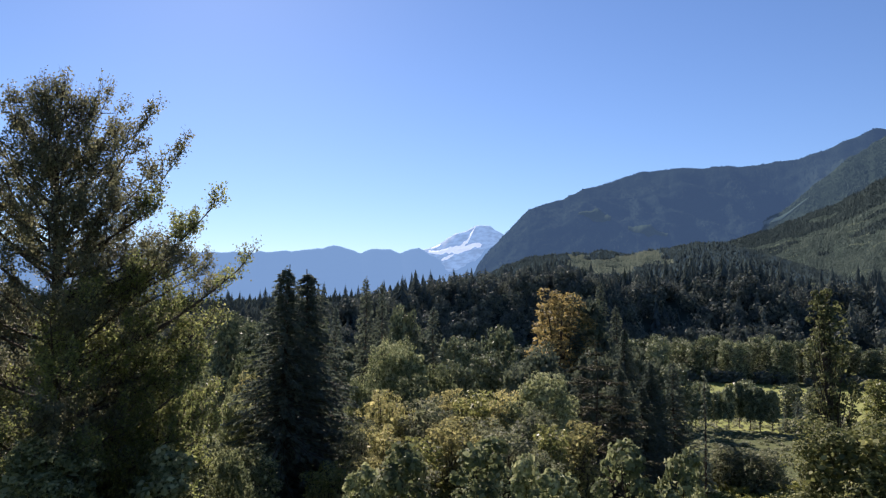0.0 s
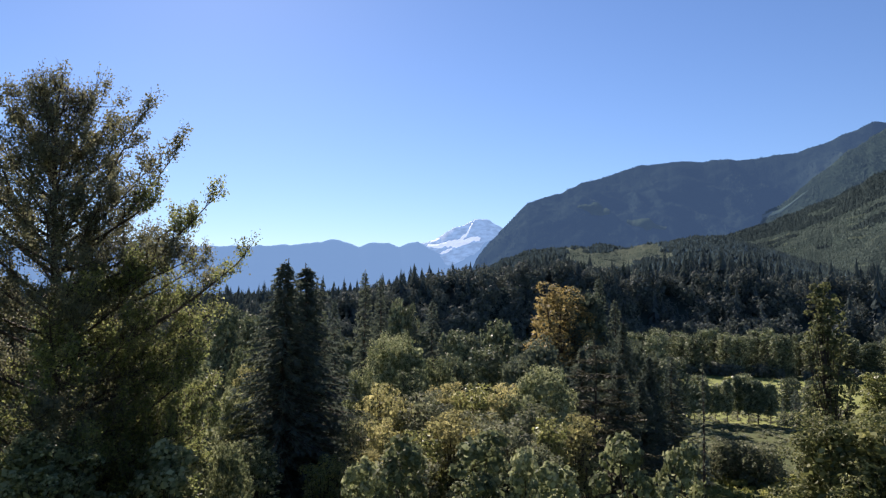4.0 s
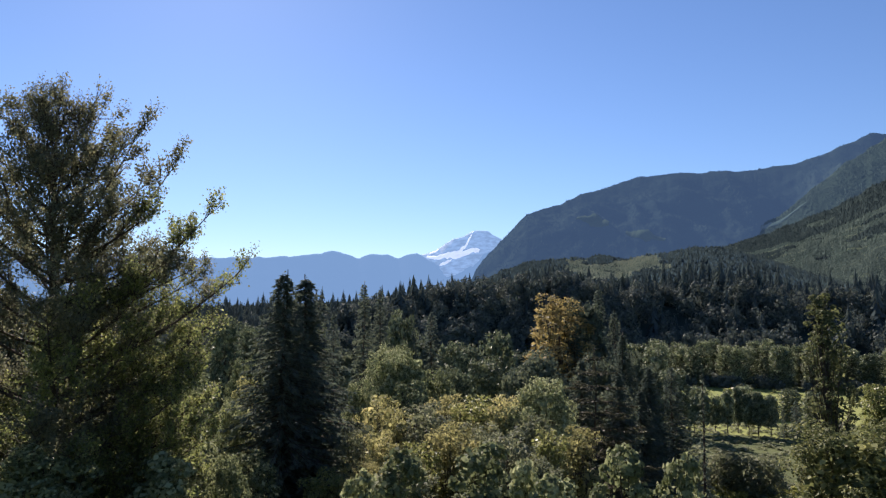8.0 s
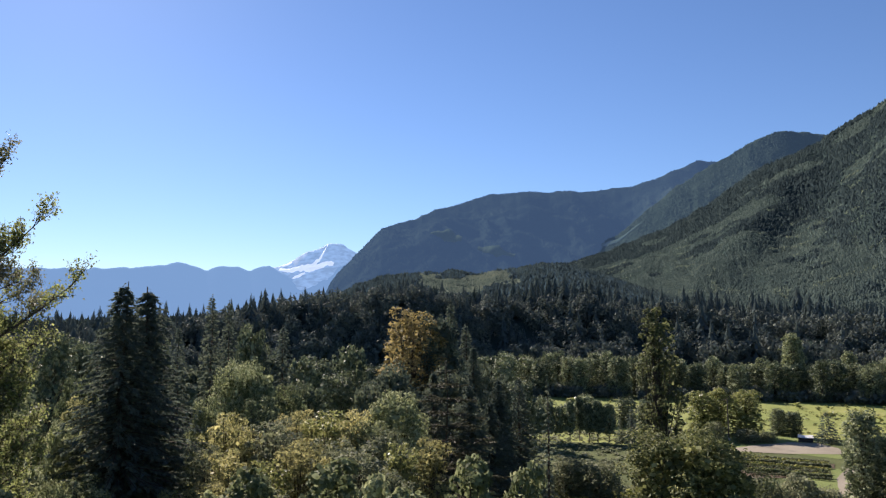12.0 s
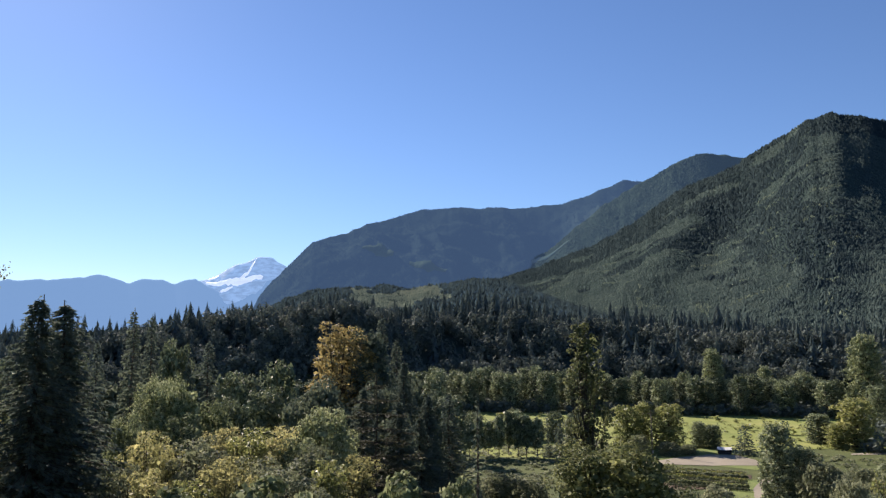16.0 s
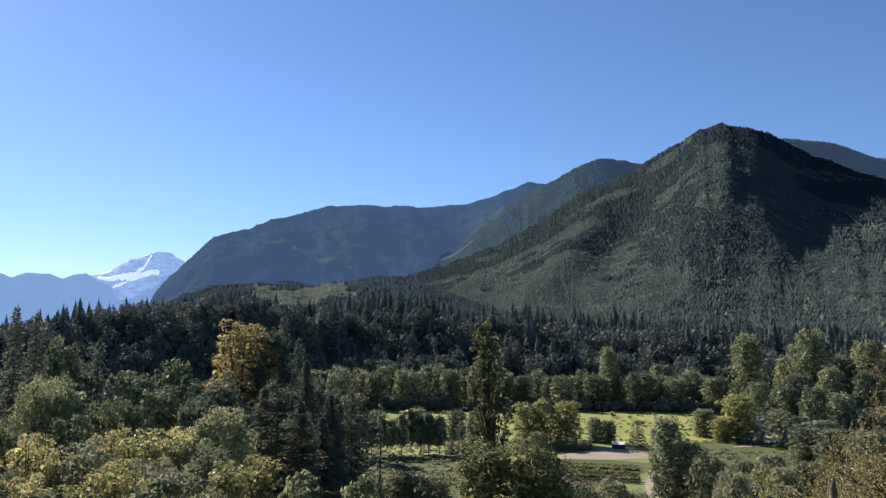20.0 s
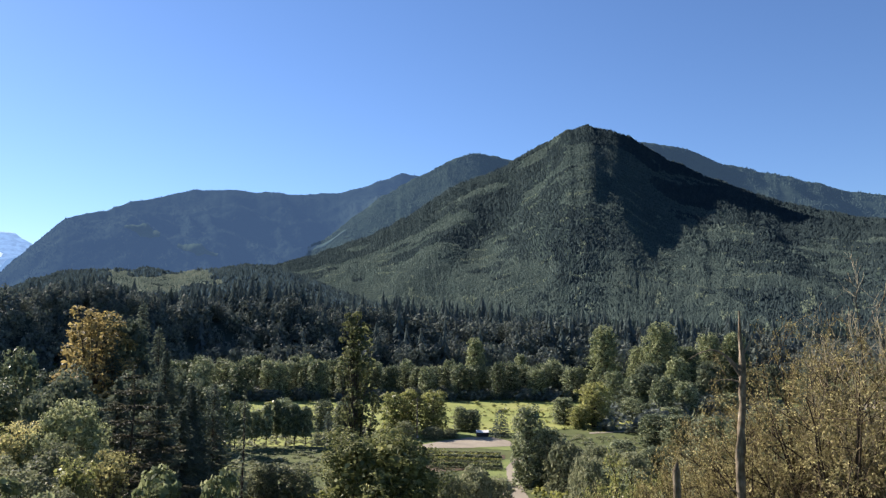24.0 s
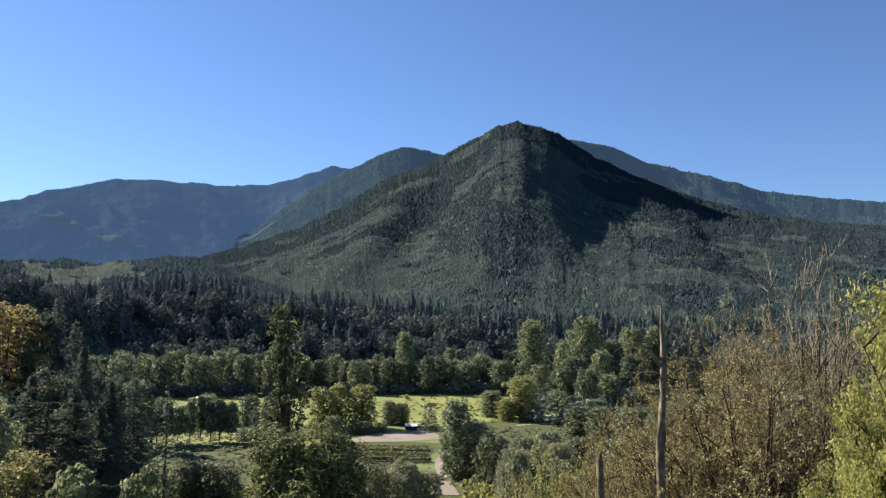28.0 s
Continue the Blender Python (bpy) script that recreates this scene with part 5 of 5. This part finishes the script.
def snag(h, label):
    """A dead trunk, crooked and knotty, broken off at the top, with the stumps of its branches."""
    rng = np.random.default_rng(5)
    ob = new("dead_tree")
    k = 34
    t = np.linspace(0, 1, k)
    sway = np.cumsum(rng.normal(0, 0.018, (k, 2)), 0)
    line = np.stack([sway[:, 0] + 0.10 * np.sin(t * 9) - 0.2 * t, sway[:, 1], t * h], 1)
    rad = 0.205 * (1 - 0.60 * t) * (1 + rng.normal(0, 0.14, k))
    rad[-4:] *= [0.85, 0.65, 0.5, 0.12]
    v, f = tubes([(line, rad)], 11)
    v = v + rng.normal(0, 0.016, v.shape)
    child("trunk", raw_mesh("trunk", v, f, M_GREYWOOD, True), ob)
    right = np.array([math.cos(radians(54.5)), -math.sin(radians(54.5)), 0.0])
    for z, dx, dz, bend, thick in ((0.85, -0.55, 0.75, 0.05, 0.05), (0.865, -1.5, 0.35, 0.45, 0.045), (0.90, 0.35, 0.62, -0.05, 0.05), (0.80, 0.6, 0.02, -0.08, 0.03), (0.84, -0.9, -0.1, 0.12, 0.03), (0.70, 0.5, 0.2, 0.05, 0.03), (0.60, -0.6, 0.3, 0.0, 0.035)):
        o = np.array([np.interp(z, t, line[:, c]) for c in range(3)])
        q = np.linspace(0, 1, 8)[:, None]
        twig = o + q * (right * dx + [0, 0, dz])
        twig[:, 2] += bend * np.sin(q[:, 0] * math.pi)
        twig += np.cumsum(rng.normal(0, 0.02, twig.shape), 0) * q
        v, f = tubes([(twig, thick * (1 - 0.75 * q[:, 0]))], 6)
        child("broken_branch", raw_mesh("broken_branch", v, f, M_GREYWOOD, True), ob)
    return tagged(ob, label, "dead tree")


p = spot(54.5, 25, 0.2)
snag(29.65 - p.z, "standing dead tree trunk with a broken grey top").matrix_basis = pose(p.x, p.y, p.z)


def stub(h):
    t = np.linspace(0, 1, 7)
    line = np.stack([0.2 - 0.2 * t, 0 * t, h * t], 1)
    v, f = tubes([(line, 0.15 - 0.05 * t)], 9)
    ob = new("dead_tree")
    child("trunk", raw_mesh("trunk", v, f, M_GREYWOOD, True), ob)
    v, f = tubes([(np.array([[0, 0, h - 0.02], [0.02, 0, h + 0.10], [0.05, 0, h + 0.2]]), np.array([0.078, 0.05, 0.005]))], 7)
    child("splinter", raw_mesh("splinter", v, f, M_GREYWOOD), ob)
    return tagged(ob, "broken grey stump of a dead tree", "dead tree")


p = spot(50.0, 22, 0.2)
stub(25.3 - p.z).matrix_basis = pose(p.x, p.y, p.z)


# ---- the farm in the valley ----
def box(w, d, h, bevel=0.02):
    bm = bmesh.new()
    bmesh.ops.create_cube(bm, size=1, matrix=Matrix.Diagonal((w, d, h, 1)))
    if bevel:
        bmesh.ops.bevel(bm, geom=bm.edges[:], offset=bevel, segments=1, affect="EDGES")
    return bm


def moved(ob, x, y, z, rx=0, ry=0, rz=0):
    ob.matrix_basis = pose(x, y, z, rx, ry, rz)
    return ob


pole = tagged(new("utility_pole"), "weathered wooden utility pole beside the yard", "pole")
pole.matrix_basis = Matrix.Translation(spot(31.35, 209, 0.05))
t = np.linspace(0, 1, 5)
v, f = tubes([(np.stack([0 * t, 0 * t, 11.2 * t], 1), 0.19 - 0.05 * t)], 10)
child("shaft", raw_mesh("shaft", v, f, M_GREYWOOD, True), pole)
moved(part("crossarm", box(1.9, 0.12, 0.14), M_GREYWOOD, pole), 0, 0.14, 10.5)
moved(part("marker_plate", box(0.5, 0.06, 0.7), M_WHITE, pole, "small white plate near the foot"), 0.1, -0.2, 0.7)

shed = tagged(new("farm_stand"), "low open shed with two pale sheet-metal roofs", "shed")
shed.matrix_basis = pose(*spot(36.2, 214), 0, 0, -36) @ Matrix.Diagonal((0.68, 0.68, 0.68, 1))
for x in (-2.4, 0.0, 2.4):
    for y in (-1.1, 1.1):
        moved(part("post", box(0.12, 0.12, 2.0), M_DARKWOOD, shed), x, y, 1.0)
moved(part("back_wall", box(5.0, 0.08, 1.8), M_DARKWOOD, shed), 0, 1.2, 0.95)
for x, tilt in ((-1.3, 6), (1.3, -5)):
    moved(part("roof", box(2.7, 3.3, 0.06), M_WHITE, shed), x, 0, 2.12, 12, tilt, 0)
moved(part("counter", box(4.4, 0.7, 0.9), M_DARKWOOD, shed), 0, -0.5, 0.45)

rng = np.random.default_rng(77)
for k, d in enumerate(np.arange(164, 187, 2.3)):
    b = np.arange(30.1 if d > 168 else 32.5, 37.6, 0.10)
    b = b + rng.uniform(-0.04, 0.04, len(b))
    dd = d + rng.uniform(-0.2, 0.2, len(b)) - (b - 34) * 0.4
    pos = np.stack([dd * np.sin(np.radians(b)), dd * np.cos(np.radians(b)), b * 0 + 0.08], 1)
    h = rng.uniform(0.45, 0.75, len(b)) * (1.5 if k in (1, 6) else 1)
    row = woods("crop_row", rng, [blob_tree(rng, 26, 0.22) for q in range(2)], pos, h, h * 1.1, (M_WILLOW, M_MAPLE, M_BRIGHT)[k % 3], "row of leafy vegetable plants in tilled soil")
    tagged(row, category="crop row", group="crop rows", kind="stuff")


# ---- undergrowth and tall grass ----
def keep(p, test):
    return p[test(np.degrees(np.arctan2(p[:, 0], p[:, 1])), np.hypot(p[:, 0], p[:, 1]))]


SHRUBS = [blob_tree(rng, 100, 0.09) for k in range(4)]
p = keep(ring_points(rng, 1200, -45, 80, 24, 330), lambda b, r: (r < 118) | (b < 13) | ((b > 54) & (r > 130)))
h = rng.uniform(1.5, 4.5, len(p)) * np.where(np.hypot(p[:, 0], p[:, 1]) < 60, 0.6, 1.1)
woods("undergrowth", rng, SHRUBS, p - [0, 0, 0.3], h, h * rng.uniform(0.9, 1.6, len(p)), M_FORESTLEAF, "green undergrowth between the trees")
p = np.concatenate([ring_points(rng, 420, 12, 45, 322, 350), ring_points(rng, 160, 44, 56, 225, 330)])
h = rng.uniform(2.5, 6.0, len(p))
woods("thicket", rng, SHRUBS, p - [0, 0, 0.4], h, h * rng.uniform(1.1, 1.7, len(p)), M_FORESTLEAF, "dense dark thicket under the belt of poplars")
p = keep(ring_points(rng, 2600, 14, 54, 118, 160), lambda b, r: (r < 146 + 5 * np.sin(b)) & ~((b > 37) & (b < 40)))
h = rng.uniform(0.5, 1.3, len(p))
woods("tall_grass", rng, [blob_tree(rng, 16, 0.24) for k in range(3)], p, h, h * 1.2, M_BRIGHT, "tall yellow-green grass and weeds")
p = keep(ring_points(rng, 700, 15, 52, 224, 335), lambda b, r: (r > 0))
h = rng.uniform(0.3, 0.9, len(p)) * (1 + 2.0 * (rng.uniform(0, 1, len(p)) > 0.96))
woods("meadow_tussocks", rng, [blob_tree(rng, 14, 0.25) for k in range(3)], p, h, h * 2.0, M_BLOTCH, "tussocks and weeds in the meadow")
p = keep(ring_points(rng, 5000, 14, 66, 140, 262), lambda b, r: ~((b > 28) & (b < 41) & (r > 148) & (r < 222)) & ~((r > 219) & (b < 53)))
h = rng.uniform(0.3, 0.8, len(p))
woods("rough_grass", rng, [blob_tree(rng, 12, 0.26) for k in range(3)], p, h, h * 2.4, M_WILLOW, "rough tussocky grass on the valley floor")
